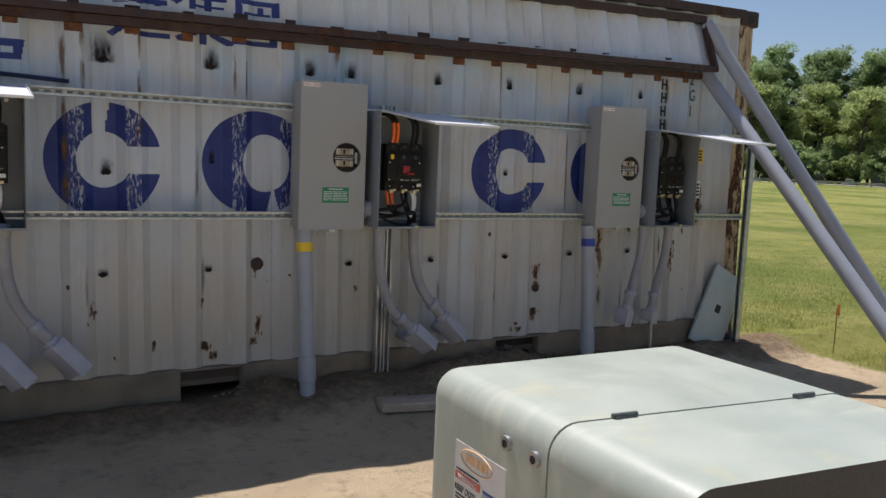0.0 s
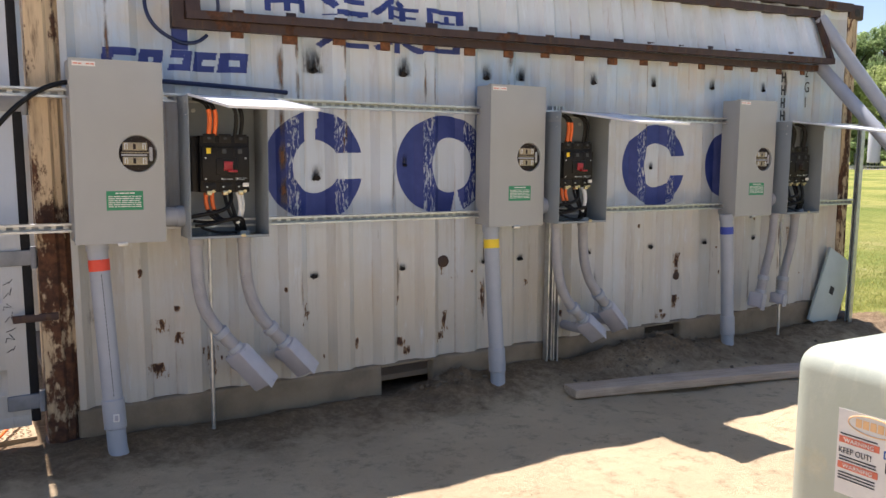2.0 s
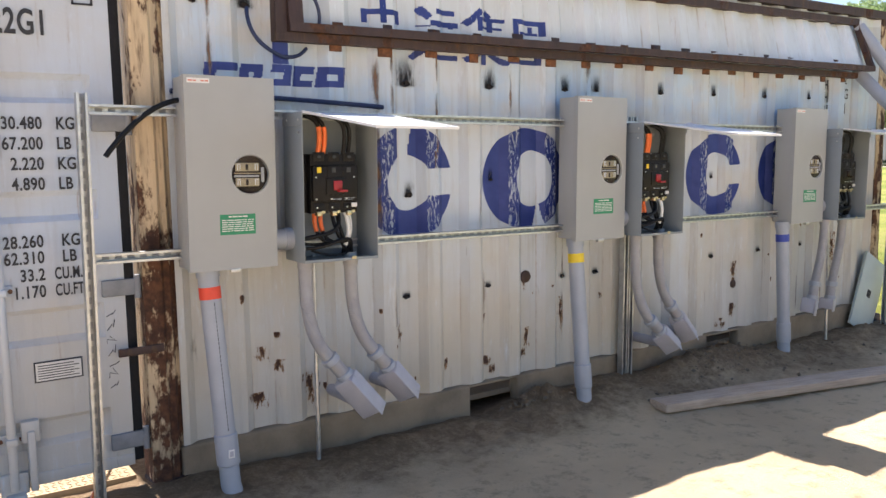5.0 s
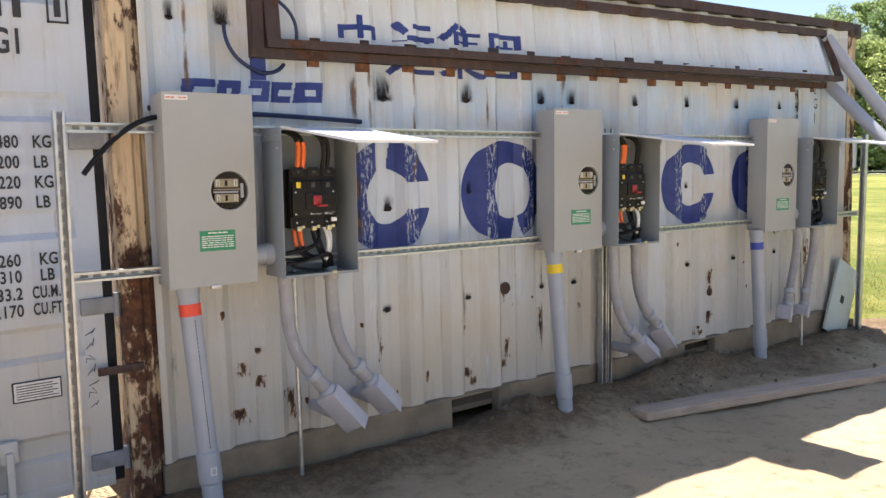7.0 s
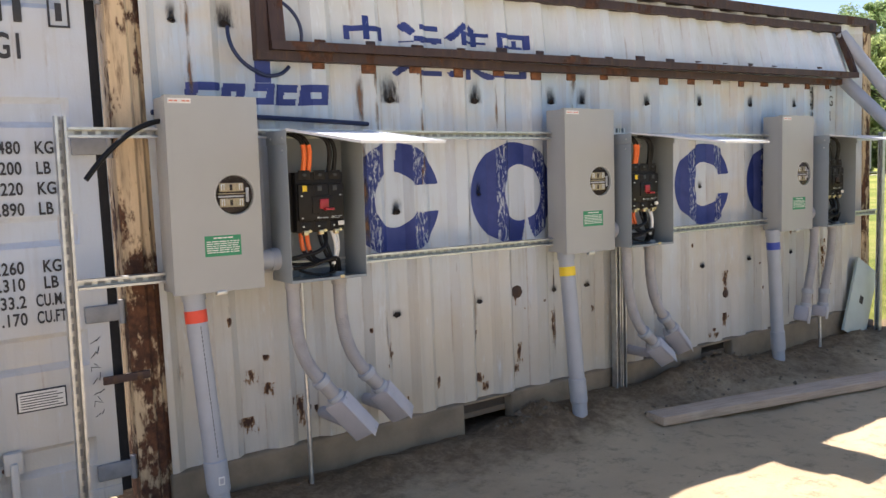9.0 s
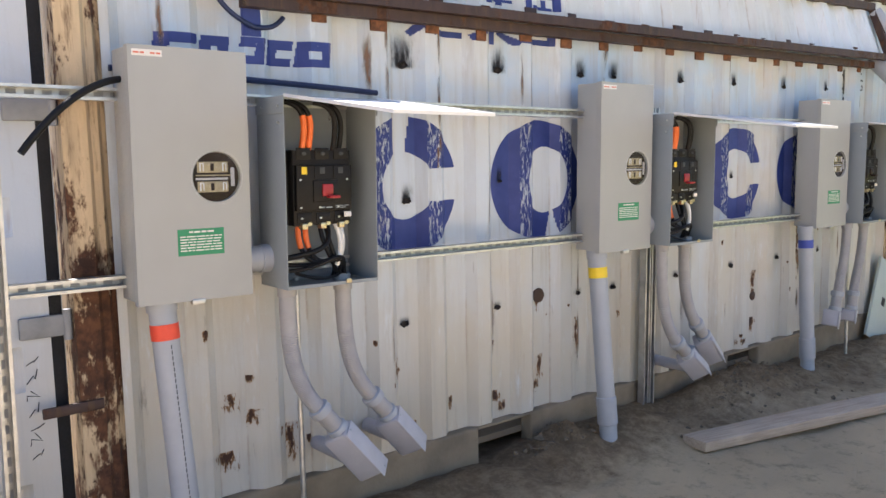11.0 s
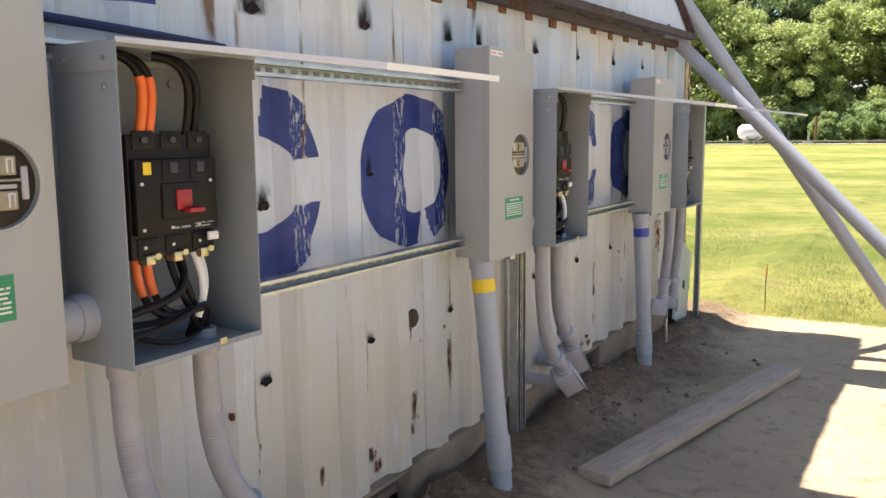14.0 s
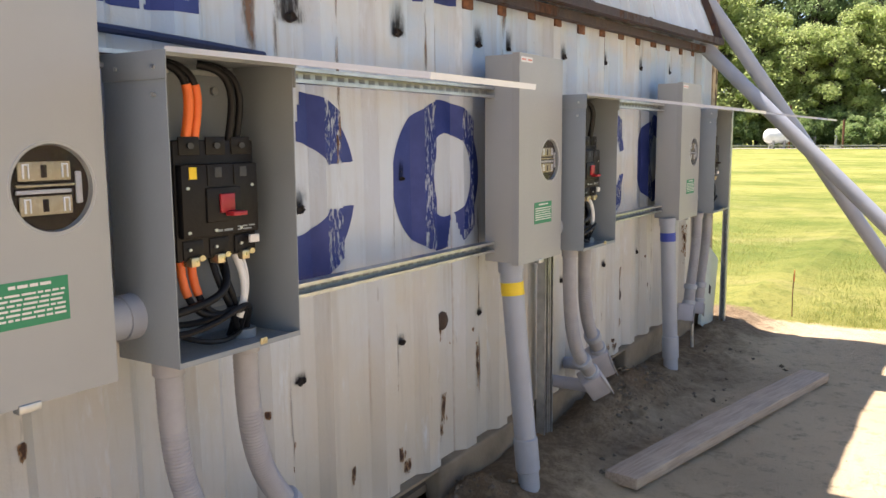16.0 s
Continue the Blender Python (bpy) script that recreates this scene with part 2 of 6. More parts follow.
def cabinet_mat():
    """Pale green enamel with dried dust, yellowish stains and wiped streaks."""
    n = Nodes("pale_green_enamel")
    col = n.mix(n.ramp(n.noise(2.2, 5.0, 0.6), 0.35, 0.7), (0.42, 0.45, 0.375), (0.355, 0.39, 0.32))
    col = n.mix(n.ramp(n.noise(3.0, 6.0, 0.65, (0.6, 2.4, 1.0), distort=0.6), 0.52, 0.68, 0.0, 0.45), col, (0.57, 0.575, 0.46))
    col = n.mix(n.ramp(n.noise(5.0, 7.0, 0.7), 0.56, 0.70, 0.0, 0.5), col, (0.48, 0.45, 0.30))
    col = n.mix(n.ramp(n.noise(2.6, 6.0, 0.7, (2.2, 0.7, 1.0)), 0.55, 0.72, 0.0, 0.4), col, (0.27, 0.30, 0.26))
    col = n.mix(n.ramp(n.noise(70.0, 4.0, 0.7), 0.68, 0.74, 0.0, 0.5), col, (0.24, 0.24, 0.19))
    fine = n.noise(120.0, 3.0)
    return n.done(col, n.ramp(n.noise(4.0, 5.0), 0.35, 0.7, 0.32, 0.55), 0.0, fine, 0.0004)


M["cabinet"] = cabinet_mat()


for dull in ("black", "cable", "brown_jaw", "rubber", "slot"):
    M[dull].node_tree.nodes["Principled BSDF"].inputs["Specular IOR Level"].default_value = 0.18


def paint_blue():
    """Blue marking paint; it flakes where the mesh attribute 'wear' is high."""
    n = Nodes("worn_blue_paint")
    at = n.add("Attribute", attribute_name="wear")
    flake = n.noise(42.0, 8.0, 0.75, (1.8, 1.8, 0.55))
    lim = n.math("SUBTRACT", 0.80, n.math("MULTIPLY", at.outputs["Fac"], 0.262))
    keep = n.math("LESS_THAN", flake, lim)
    tone = n.mix(n.ramp(n.noise(8.0, 5.0), 0.35, 0.7), (0.012, 0.03, 0.17), (0.03, 0.05, 0.22))
    return n.done(tone, 0.55, 0.0, flake, 0.001, alpha=keep)


M["blue"] = paint_blue()


def soot_mat():
    """A scorch mark: densest at the slit near its foot, feathered upwards in fine streaks."""
    n = Nodes("scorch")
    uv = n.add("SeparateXYZ", [(0, n.tc.outputs["UV"])])
    up = n.math("SUBTRACT", uv.outputs[1], 0.22)
    feather = n.noise(30.0, 6.0, 0.75, (2.4, 2.4, 0.5))
    across = n.math("ABSOLUTE", n.math("SUBTRACT", uv.outputs[0], 0.5), 0.0)
    reach = n.math("SUBTRACT", n.math("ADD", 0.36, n.math("MULTIPLY", n.math("SUBTRACT", feather, 0.5), 0.7)), across)
    fade = n.math("MULTIPLY", n.ramp(up, 0.0, 0.72, 1.0, 0.0), n.ramp(up, -0.06, 0.03))
    fade = n.math("MULTIPLY", fade, n.ramp(feather, 0.25, 0.62, 0.45, 1.15))
    return n.done((0.022, 0.02, 0.02), 0.95, 0.0, alpha=n.math("MULTIPLY", n.ramp(reach, 0.0, 0.30), n.math("MINIMUM", fade, 0.88)))


M["soot"] = soot_mat()


def stain_mat():
    """A rust bloom with a run below it."""
    n = Nodes("rust_bloom")
    m = n.add("Mapping", [(0, n.tc.outputs["UV"])])
    m.inputs["Location"].default_value = (-0.5, -0.66, 0)
    m.inputs["Scale"].default_value = (1.0, 0.8, 1)
    g = n.add("VectorMath", [(0, m.outputs[0])], operation="LENGTH")
    nz = n.noise(24.0, 7.0, 0.75, (1.4, 1.4, 0.55))
    f = n.math("SUBTRACT", n.math("ADD", -0.62, n.math("MULTIPLY", nz, 1.65)), g.outputs["Value"])
    col = n.mix(n.ramp(f, 0.03, 0.16), (0.34, 0.20, 0.10), (0.055, 0.026, 0.016))
    return n.done(col, 0.9, 0.0, nz, 0.002, alpha=n.ramp(f, 0.0, 0.06))


M["stain"] = stain_mat()


def streak_mat(name, strength, floor):
    """A brown run-off mark, thin and broken."""
    n = Nodes(name)
    m = n.add("Mapping", [(0, n.tc.outputs["UV"])])
    m.inputs["Location"].default_value = (-0.5, -0.5, 0)
    g = n.add("VectorMath", [(0, m.outputs[0])], operation="LENGTH")
    nz = n.noise(20.0, 7.0, 0.75, (1.6, 1.6, 0.35))
    f = n.math("SUBTRACT", n.math("ADD", floor, n.math("MULTIPLY", nz, 1.4)), g.outputs["Value"])
    col = n.mix(n.ramp(f, 0.05, 0.3), (0.42, 0.31, 0.20), (0.22, 0.115, 0.055))
    return n.done(col, 0.85, 0.0, alpha=n.ramp(f, -0.1, 0.35, 0.0, strength))


M["streak"] = streak_mat("run_off", 0.5, -0.35)
M["streak_dark"] = streak_mat("rust_line", 0.7, -0.30)


def ground_mat():
    n = Nodes("ground")
    sand = n.mix(n.ramp(n.noise(0.9, 6.0, 0.6), 0.35, 0.7), (0.72, 0.565, 0.365), (0.59, 0.455, 0.295))
    sand = n.mix(n.ramp(n.noise(9.0, 8.0, 0.75), 0.50, 0.70, 0.0, 0.75), sand, (0.33, 0.25, 0.16))
    sand = n.mix(n.ramp(n.noise(45.0, 5.0, 0.8), 0.60, 0.75, 0.0, 0.6), sand, (0.54, 0.46, 0.34))
    sand = n.mix(n.ramp(n.noise(120.0, 3.0, 0.8), 0.66, 0.76, 0.0, 0.7), sand, (0.13, 0.10, 0.07))
    sep = n.add("SeparateXYZ", [(0, n.tc.outputs["Object"])])
    # ground blends into a darker brown towards the wall, with a ragged edge
    wallward = n.math("ADD", sep.outputs[1], n.math("MULTIPLY", n.math("SUBTRACT", n.noise(1.4, 6.0, 0.7), 0.5), 1.5))
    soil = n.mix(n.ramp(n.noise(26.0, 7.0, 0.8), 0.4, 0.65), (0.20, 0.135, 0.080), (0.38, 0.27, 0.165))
    sand = n.mix(n.ramp(wallward, -0.75, -0.05, 0.0, 0.75), sand, soil)
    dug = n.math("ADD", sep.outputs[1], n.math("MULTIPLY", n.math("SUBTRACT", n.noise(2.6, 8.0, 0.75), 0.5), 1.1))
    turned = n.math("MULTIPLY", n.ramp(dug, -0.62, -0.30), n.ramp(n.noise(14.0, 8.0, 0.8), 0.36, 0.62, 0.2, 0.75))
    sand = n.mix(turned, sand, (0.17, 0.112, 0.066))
    grass = n.mix(n.ramp(n.noise(0.22, 6.0, 0.65, (1.0, 0.7, 1)), 0.38, 0.62), (0.155, 0.19, 0.042), (0.31, 0.30, 0.085))
    grass = n.mix(n.ramp(n.noise(1.7, 6.0, 0.7), 0.45, 0.75, 0.0, 0.8), grass, (0.10, 0.145, 0.03))
    grass = n.mix(n.ramp(n.noise(16.0, 4.0, 0.8), 0.5, 0.75, 0.0, 0.75), grass, (0.075, 0.10, 0.024))
    grass = n.mix(n.ramp(n.noise(0.7, 7.0, 0.7, (1.0, 0.6, 1)), 0.50, 0.68, 0.0, 0.6), grass, (0.36, 0.31, 0.13))
    edge = n.math("ADD", sep.outputs[0], n.math("MULTIPLY", n.math("SUBTRACT", n.noise(1.6, 6.0, 0.7), 0.5), 0.9))
    mask = n.ramp(edge, 6.42, 6.58)
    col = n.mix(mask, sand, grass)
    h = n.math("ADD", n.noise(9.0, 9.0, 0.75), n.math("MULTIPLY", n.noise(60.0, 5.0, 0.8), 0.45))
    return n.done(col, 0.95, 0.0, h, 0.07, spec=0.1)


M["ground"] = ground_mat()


def leaf_mat(name, a, b):
    n = Nodes(name)
    rnd = n.add("NewGeometry").outputs["Random Per Island"]
    col = n.mix(rnd, a, b)
    col = n.mix(n.ramp(n.noise(0.35, 3.0), 0.35, 0.7, 0.0, 0.5), col, tuple(c * 0.75 for c in a))
    n.bsdf.inputs["Transmission Weight"].default_value = 0.0
    mat = n.done(col, 0.6, 0.0, spec=0.25)
    tr = n.add("BsdfTranslucent", [(0, col)])
    mx = n.add("MixShader", [(1, n.bsdf.outputs[0]), (2, tr.outputs[0])])
    mx.inputs[0].default_value = 0.66
    n.t.links.new(mx.outputs[0], n.t.nodes["Material Output"].inputs[0])
    return mat


M["leaf"] = leaf_mat("leaf_green", (0.24, 0.34, 0.14), (0.50, 0.60, 0.28))
M["leaf_light"] = leaf_mat("leaf_light_green", (0.33, 0.42, 0.145), (0.60, 0.65, 0.30))
M["leaf_dark"] = leaf_mat("leaf_dark_green", (0.22, 0.32, 0.135), (0.44, 0.54, 0.26))
M["blade"] = leaf_mat("grass_blade", (0.24, 0.285, 0.068), (0.49, 0.455, 0.15))


def wood_mat():
    n = Nodes("weathered_board")
    grain = n.noise(9.0, 6.0, 0.65, (0.6, 9, 9))
    col = n.mix(n.ramp(grain, 0.35, 0.7), (0.50, 0.39, 0.29), (0.36, 0.275, 0.20))
    col = n.mix(n.ramp(n.noise(6.0, 6.0, 0.7), 0.52, 0.75, 0.0, 0.7), col, (0.52, 0.42, 0.31))
    return n.done(col, 0.85, 0.0, grain, 0.003)


M["wood"] = wood_mat()


def glass_mat():
    n = Nodes("clear_cover")
    n.bsdf.inputs["Transmission Weight"].default_value = 1.0
    n.bsdf.inputs["IOR"].default_value = 1.12
    return n.done((0.95, 0.95, 0.95), 0.02)


M["glass"] = glass_mat()

# ---- builders ----


def thing(name, label, category, group="", kind="", m=None):
    ob = new(name)
    ob.empty_display_size = 0.1
    if m is not None:
        ob.matrix_world = m
    return tagged(ob, label, category, group, kind)


def finish(name, bm, material, smooth=False):
    bmesh.ops.recalc_face_normals(bm, faces=bm.faces)
    me = bpy.data.meshes.new(name)
    bm.to_mesh(me)
    bm.free()
    me.materials.append(material)
    me.set_sharp_from_angle(angle=radians(38))
    if smooth:
        me.polygons.foreach_set("use_smooth", [True] * len(me.polygons))
    return me


def part(name, bm, material, parent, label="", smooth=False):
    """Links a bmesh as one mesh object under a thing or a part; coordinates are those of the thing."""
    ob = new(name, finish(name, bm, material, smooth))
    ob.parent = parent
    return tagged(ob, label) if label else ob


def solo(name, bm, material, label, category, group="", kind="", smooth=False):
    return tagged(new(name, finish(name, bm, material, smooth)), label, category, group, kind)


def box(bm, x0, x1, y0, y1, z0, z1, bevel=0.0, m=None, segs=2):
    """A box, with rounded edges."""
    r = bmesh.ops.create_cube(bm, size=1.0)
    vs = r["verts"]
    for v in vs:
        v.co = Vector(((x0 + x1) / 2 + v.co.x * (x1 - x0), (y0 + y1) / 2 + v.co.y * (y1 - y0), (z0 + z1) / 2 + v.co.z * (z1 - z0)))
    if bevel:
        es = list({e for v in vs for e in v.link_edges})
        out = bmesh.ops.bevel(bm, geom=es, offset=bevel, segments=segs, profile=0.5, affect="EDGES")
        vs = list({v for f in out["faces"] for v in f.verts} | {v for v in vs if v.is_valid})
    if m is not None:
        bmesh.ops.transform(bm, matrix=m, verts=vs)
    return bm


def nb():
    return bmesh.new()


def tube(bm, points, r, sides=16, caps=True, radii=None):
    """A round tube along points."""
    pts = [Vector(p) for p in points]
    rings = []
    up = None
    for i, p in enumerate(pts):
        d = (pts[min(i + 1, len(pts) - 1)] - pts[max(i - 1, 0)]).normalized()
        if up is None:
            up = d.orthogonal().normalized()
        up = (up - d * up.dot(d)).normalized()
        side = d.cross(up)
        rr = radii[i] if radii else r
        rings.append([bm.verts.new(p + (up * math.cos(2 * math.pi * k / sides) + side * math.sin(2 * math.pi * k / sides)) * rr) for k in range(sides)])
    for a_, b_ in zip(rings, rings[1:]):
        for k in range(sides):
            f = bm.faces.new((a_[k], a_[(k + 1) % sides], b_[(k + 1) % sides], b_[k]))
            f.smooth = True
    if caps:
        bm.faces.new(rings[0][::-1])
        bm.faces.new(rings[-1])
    return bm


def bez(p0, p1, p2, p3, n=18):
    p0, p1, p2, p3 = (Vector(p) for p in (p0, p1, p2, p3))
    return [p0 * (1 - t) ** 3 + p1 * 3 * t * (1 - t) ** 2 + p2 * 3 * t * t * (1 - t) + p3 * t**3 for t in (i / n for i in range(n + 1))]


def lettering(name, text, size, m, material, parent, width=1.0, depth=0.0006, bold=0.0, flush_right=False):
    """Built-in font as a thin mesh; m: pose with x along the line and y up the letters."""
    cu = bpy.data.curves.new(name, "FONT")
    cu.body, cu.size, cu.extrude = text, size, depth
    cu.space_character, cu.offset = 1.08, size * bold
    tmp = new(name, cu)
    me = bpy.data.meshes.new_from_object(tmp.evaluated_get(bpy.context.evaluated_depsgraph_get()))
    bpy.data.objects.remove(tmp)
    if flush_right:
        me.transform(Matrix.Translation((-max(v.co.x for v in me.vertices), 0, 0)))
    me.transform(m @ Matrix.Diagonal((width, 1, 1, 1)))
    me.materials.clear()
    me.materials.append(material)
    ob = new(name, me)
    ob.parent = parent
    return ob


FRONT = Euler((radians(90), 0, 0)).to_matrix().to_4x4()   # letters on a face that looks to -y


def on_front(x, y, z):
    return Matrix.Translation((x, y, z)) @ FRONT


# ---- ground ----


def build_ground():
    n = 300
    xs = np.concatenate([np.linspace(-400, -4, 14)[:-1], np.linspace(-4, 9, n), np.linspace(9, 600, 26)[1:]])
    ys = np.concatenate([np.linspace(-400, -6, 14)[:-1], np.linspace(-6, 2, 220), np.linspace(2, 600, 26)[1:]])
    verts = []
    for y in ys:
        for x in xs:
            near = max(0.0, 1 - max(abs(x - 2.5) - 5, 0) / 4) * max(0.0, 1 - max(abs(y + 1.5) - 3, 0) / 4)
            z = (noise.fractal((x * 1.3, y * 1.3, 0.0), 1.0, 2.0, 4) * 0.022 + noise.fractal((x * 6, y * 6, 4.0), 0.9, 2.0, 3) * 0.007) * near
            d = math.exp(-((y + 0.16) / 0.22) ** 2) * near
            z += d * (0.03 + 0.05 * max(0, noise.fractal((x * 2.6, y * 4, 9.0), 0.9, 2.0, 4)))
            z += 0.05 * min(1.0, max(0.0, (x - 2.1) / 0.4)) * math.exp(-((y + 0.10) / 0.30) ** 2) * near
            rough_ = math.exp(-((y + 0.3) / 0.4) ** 2) * near
            z += rough_ * 0.016 * noise.fractal((x * 9, y * 9, 6.0), 0.7, 2.0, 4)
            # loose heaps scooped out beside the pockets
            for hx, hy, hr, hh in ((2.22, -0.16, 0.17, 0.09), (3.9, -0.14, 0.28, 0.07), (3.5, -0.2, 0.25, 0.05), (1.75, -0.42, 0.14, 0.02)):
                r2 = ((x - hx) ** 2 + (y - hy) ** 2) / hr**2
                if r2 < 6:
                    z += hh * math.exp(-r2) * (1 + 0.7 * noise.fractal((x * 14, y * 14, 2.0), 0.8, 2.0, 3))
            far = max(0.0, math.hypot(x, y) - 20)
            verts.append((x, y, z - 0.012 + 0.0035 * min(far, 100)))
    w = len(xs)
    faces = [(j * w + i, j * w + i + 1, (j + 1) * w + i + 1, (j + 1) * w + i) for j in range(len(ys) - 1) for i in range(w - 1)]
    me = bpy.data.meshes.new("ground")
    me.from_pydata(verts, [], faces)
    me.polygons.foreach_set("use_smooth", [True] * len(faces))
    me.materials.append(M["ground"])
    tagged(new("ground", me), "trodden pale sandy soil turning into a sunny grass field", "ground", kind="structure")


build_ground()

# ---- shipping container ----
TILT = 0.9
CX, CZ = 0.042, -0.096
LENGTH, HEIGHT, WIDTH = 6.058, 2.591, 2.438
PITCH, PHASE, DEEP = 0.2735, 1.256, 0.036
container = thing("shipping_container", "old white and rust-streaked steel shipping container standing on sandy soil", "container",
                  m=pose(CX, 0, CZ, 0, -TILT, 0))


def L(x, z):
    """World x and z on the wall, as the container's own x and z."""
    c, s = math.cos(radians(TILT)), math.sin(radians(TILT))
    return (x - CX) * c + (z - CZ) * s, (z - CZ) * c - (x - CX) * s


def wall_y(x):
    """The corrugated side: outer ribs at -DEEP, recesses at 0."""
    u = abs(((x - PHASE) / PITCH + 0.5) % 1.0 - 0.5) * PITCH     # distance from a rib's middle
    return -DEEP * (1 - min(1.0, max(0.0, (u - 0.038) / 0.042)))


def rib(x):
    u = abs(((x - PHASE) / PITCH + 0.5) % 1.0 - 0.5) * PITCH
    return 1.0 if u < 0.040 else (0.55 if u < 0.062 else 0.0)


def breaks(x0, x1, fine=0.03):
    """x values at which the corrugation turns, with steps between."""
    out = [x0, x1]
    k0 = int((x0 - PHASE) / PITCH) - 2
    for k in range(k0, k0 + int((x1 - x0) / PITCH) + 5):
        for d in (-0.080, -0.038, 0.038, 0.080):
            x = PHASE + k * PITCH + d
            if x0 < x < x1:
                out.append(x)
    for x in np.arange(x0, x1, fine):
        if min(abs(x - o) for o in out) > fine * 0.4:
            out.append(float(x))
    return sorted(out)


def corrugated(name, x0, x1, z0, z1, material, parent, lean=None, label="", rows=14, ripple=0.004):
    """A corrugated sheet, dented a little, with its thickness."""
    bm = nb()
    xs = breaks(x0, x1, 0.06)
    grid = []
    for j in range(rows + 1):
        z = z0 + (z1 - z0) * j / rows
        row = []
        for x in xs:
            y = wall_y(x) + ripple * noise.fractal((x * 1.7, 3.0, z * 1.9), 1.0, 2.0, 3)
            if lean:
                y += lean(x, z)
            row.append(bm.verts.new((x, y, z)))
        grid.append(row)
    front = [bm.faces.new((grid[j][i], grid[j][i + 1], grid[j + 1][i + 1], grid[j + 1][i])) for j in range(rows) for i in range(len(xs) - 1)]
    ext = bmesh.ops.extrude_face_region(bm, geom=front)
    for v in ext["geom"]:
        if isinstance(v, bmesh.types.BMVert):
            v.co.y += 0.004
    return part(name, bm, material, parent, label)


# side wall with a long window cut out under the top rail, and the flap that closes it
FX0, FX1, FZ0, FZ1 = 0.72, 5.50, 2.12, 2.45
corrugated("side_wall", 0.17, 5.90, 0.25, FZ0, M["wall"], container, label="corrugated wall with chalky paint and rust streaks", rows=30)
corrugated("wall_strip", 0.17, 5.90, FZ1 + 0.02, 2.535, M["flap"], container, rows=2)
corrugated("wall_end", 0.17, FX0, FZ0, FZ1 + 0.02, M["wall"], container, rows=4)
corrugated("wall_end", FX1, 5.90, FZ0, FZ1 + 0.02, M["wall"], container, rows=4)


def flap_lean(x, z):
    k = (x - FX0) / (FX1 - FX0)
    return -0.012 - (0.02 + 0.10 * k * k) * (FZ1 - z) / (FZ1 - FZ0)


flap = corrugated("hatch_flap", FX0, FX1, FZ0, FZ1, M["flap"], container, lean=flap_lean, label="long corrugated hatch flap in a rusty angle frame", rows=5, ripple=0.002)


def beam_along(bm, p0, p1, w, h, n=24, sag=0.0):
    """A square tube from p0 to p1, a little uneven."""
    p0, p1 = Vector(p0), Vector(p1)
    d = (p1 - p0).normalized()
    a_ = Vector((0, 1, 0))
    b_ = d.cross(a_).normalized()
    rings = []
    for i in range(n + 1):
        p = p0.lerp(p1, i / n) + Vector((0, 0, sag * math.sin(math.pi * i / n)))
        j = 0.003 * noise.noise((p.x * 2.1, p.z * 2, 5.0))
        rings.append([bm.verts.new(p + a_ * (sa * w / 2 + j) + b_ * (sb * h / 2 + j)) for sa, sb in ((-1, -1), (1, -1), (1, 1), (-1, 1))])
    for q, r in zip(rings, rings[1:]):
        for k in range(4):
            bm.faces.new((q[k], q[(k + 1) % 4], r[(k + 1) % 4], r[k]))
    bm.faces.new(rings[0])
    bm.faces.new(rings[-1])


def fl(x, z, out=0.0):
    return (x, flap_lean(x, z) - DEEP - out, z)


bm = nb()
beam_along(bm, fl(FX0, FZ0 - 0.006, 0.02), fl(FX1, FZ0 - 0.006, 0.02), 0.05, 0.040)
part("flap_bottom_bar", bm, M["beam"], flap, "rusty steel tube")
bm = nb()
beam_along(bm, fl(FX0, FZ1, 0.01), fl(FX1, FZ1 + 0.03, 0.01), 0.05, 0.05)
part("flap_top_bar", bm, M["beam"], flap, "rusty steel tube")
for xx, ww in ((FX0 + 0.03, 0.07), (FX1 - 0.01, 0.03)):
    bm = nb()
    beam_along(bm, fl(xx, FZ0 + 0.01, 0.02), fl(xx, FZ1 + 0.01, 0.012), 0.05, ww)
    part("flap_side_bar", bm, M["beam"], flap, "rusty steel angle")
bm = nb()
beam_along(bm, (FX0 - 0.062, -0.06, FZ0 - 0.049), (FX1 - 0.02, -0.07, FZ0 - 0.049), 0.055, 0.042)
part("window_sill_bar", bm, M["beam"], container, "rusty steel angle below the flap")
bm = nb()
beam_along(bm, (FX0 - 0.035, -0.06, FZ0 - 0.04), (FX0 - 0.035, -0.06, FZ1 + 0.03), 0.06, 0.055)
part("window_side_bar", bm, M["beam"], container, "rusty steel angle beside the flap")
rng = random.Random(4)
k = 0
x = PHASE - PITCH * 2
while x < FX1 - 0.05:
    if x > FX0 + 0.05:
        for up in (1, 0):
            bm = nb()
            s = rng.uniform(0.026, 0.042)
            if up:
                p = fl(x, FZ0 + 0.048)
                box(bm, p[0] - s, p[0] + s, p[1] - 0.004, p[1] + 0.012, p[2] - 0.05, p[2] - 0.005 + rng.uniform(-0.01, 0.012), 0.004)
                part("weld_tab", bm, M["beam"], flap)
            else:
                z = FZ0 - 0.045
                box(bm, x - s, x + s, -DEEP - 0.008, -DEEP + 0.005, z - 0.05 - rng.uniform(0, 0.02), z, 0.004)
                part("weld_tab", bm, M["rust"], container)
    x += PITCH
# far side, ends, roof and floor close the box
bm = nb()
box(bm, 0.1, 5.95, WIDTH - 0.05, WIDTH - 0.02, 0.16, 2.55)
part("far_wall", bm, M["wall"], container)
bm = nb()
box(bm, LENGTH - 0.06, LENGTH - 0.02, 0.1, WIDTH - 0.1, 0.16, 2.55)
part("end_wall", bm, M["wall"], container)
bm = nb()
box(bm, 0.05, LENGTH - 0.05, 0.02, WIDTH - 0.02, 2.55, 2.575)
part("roof", bm, M["wall"], container)
bm = nb()
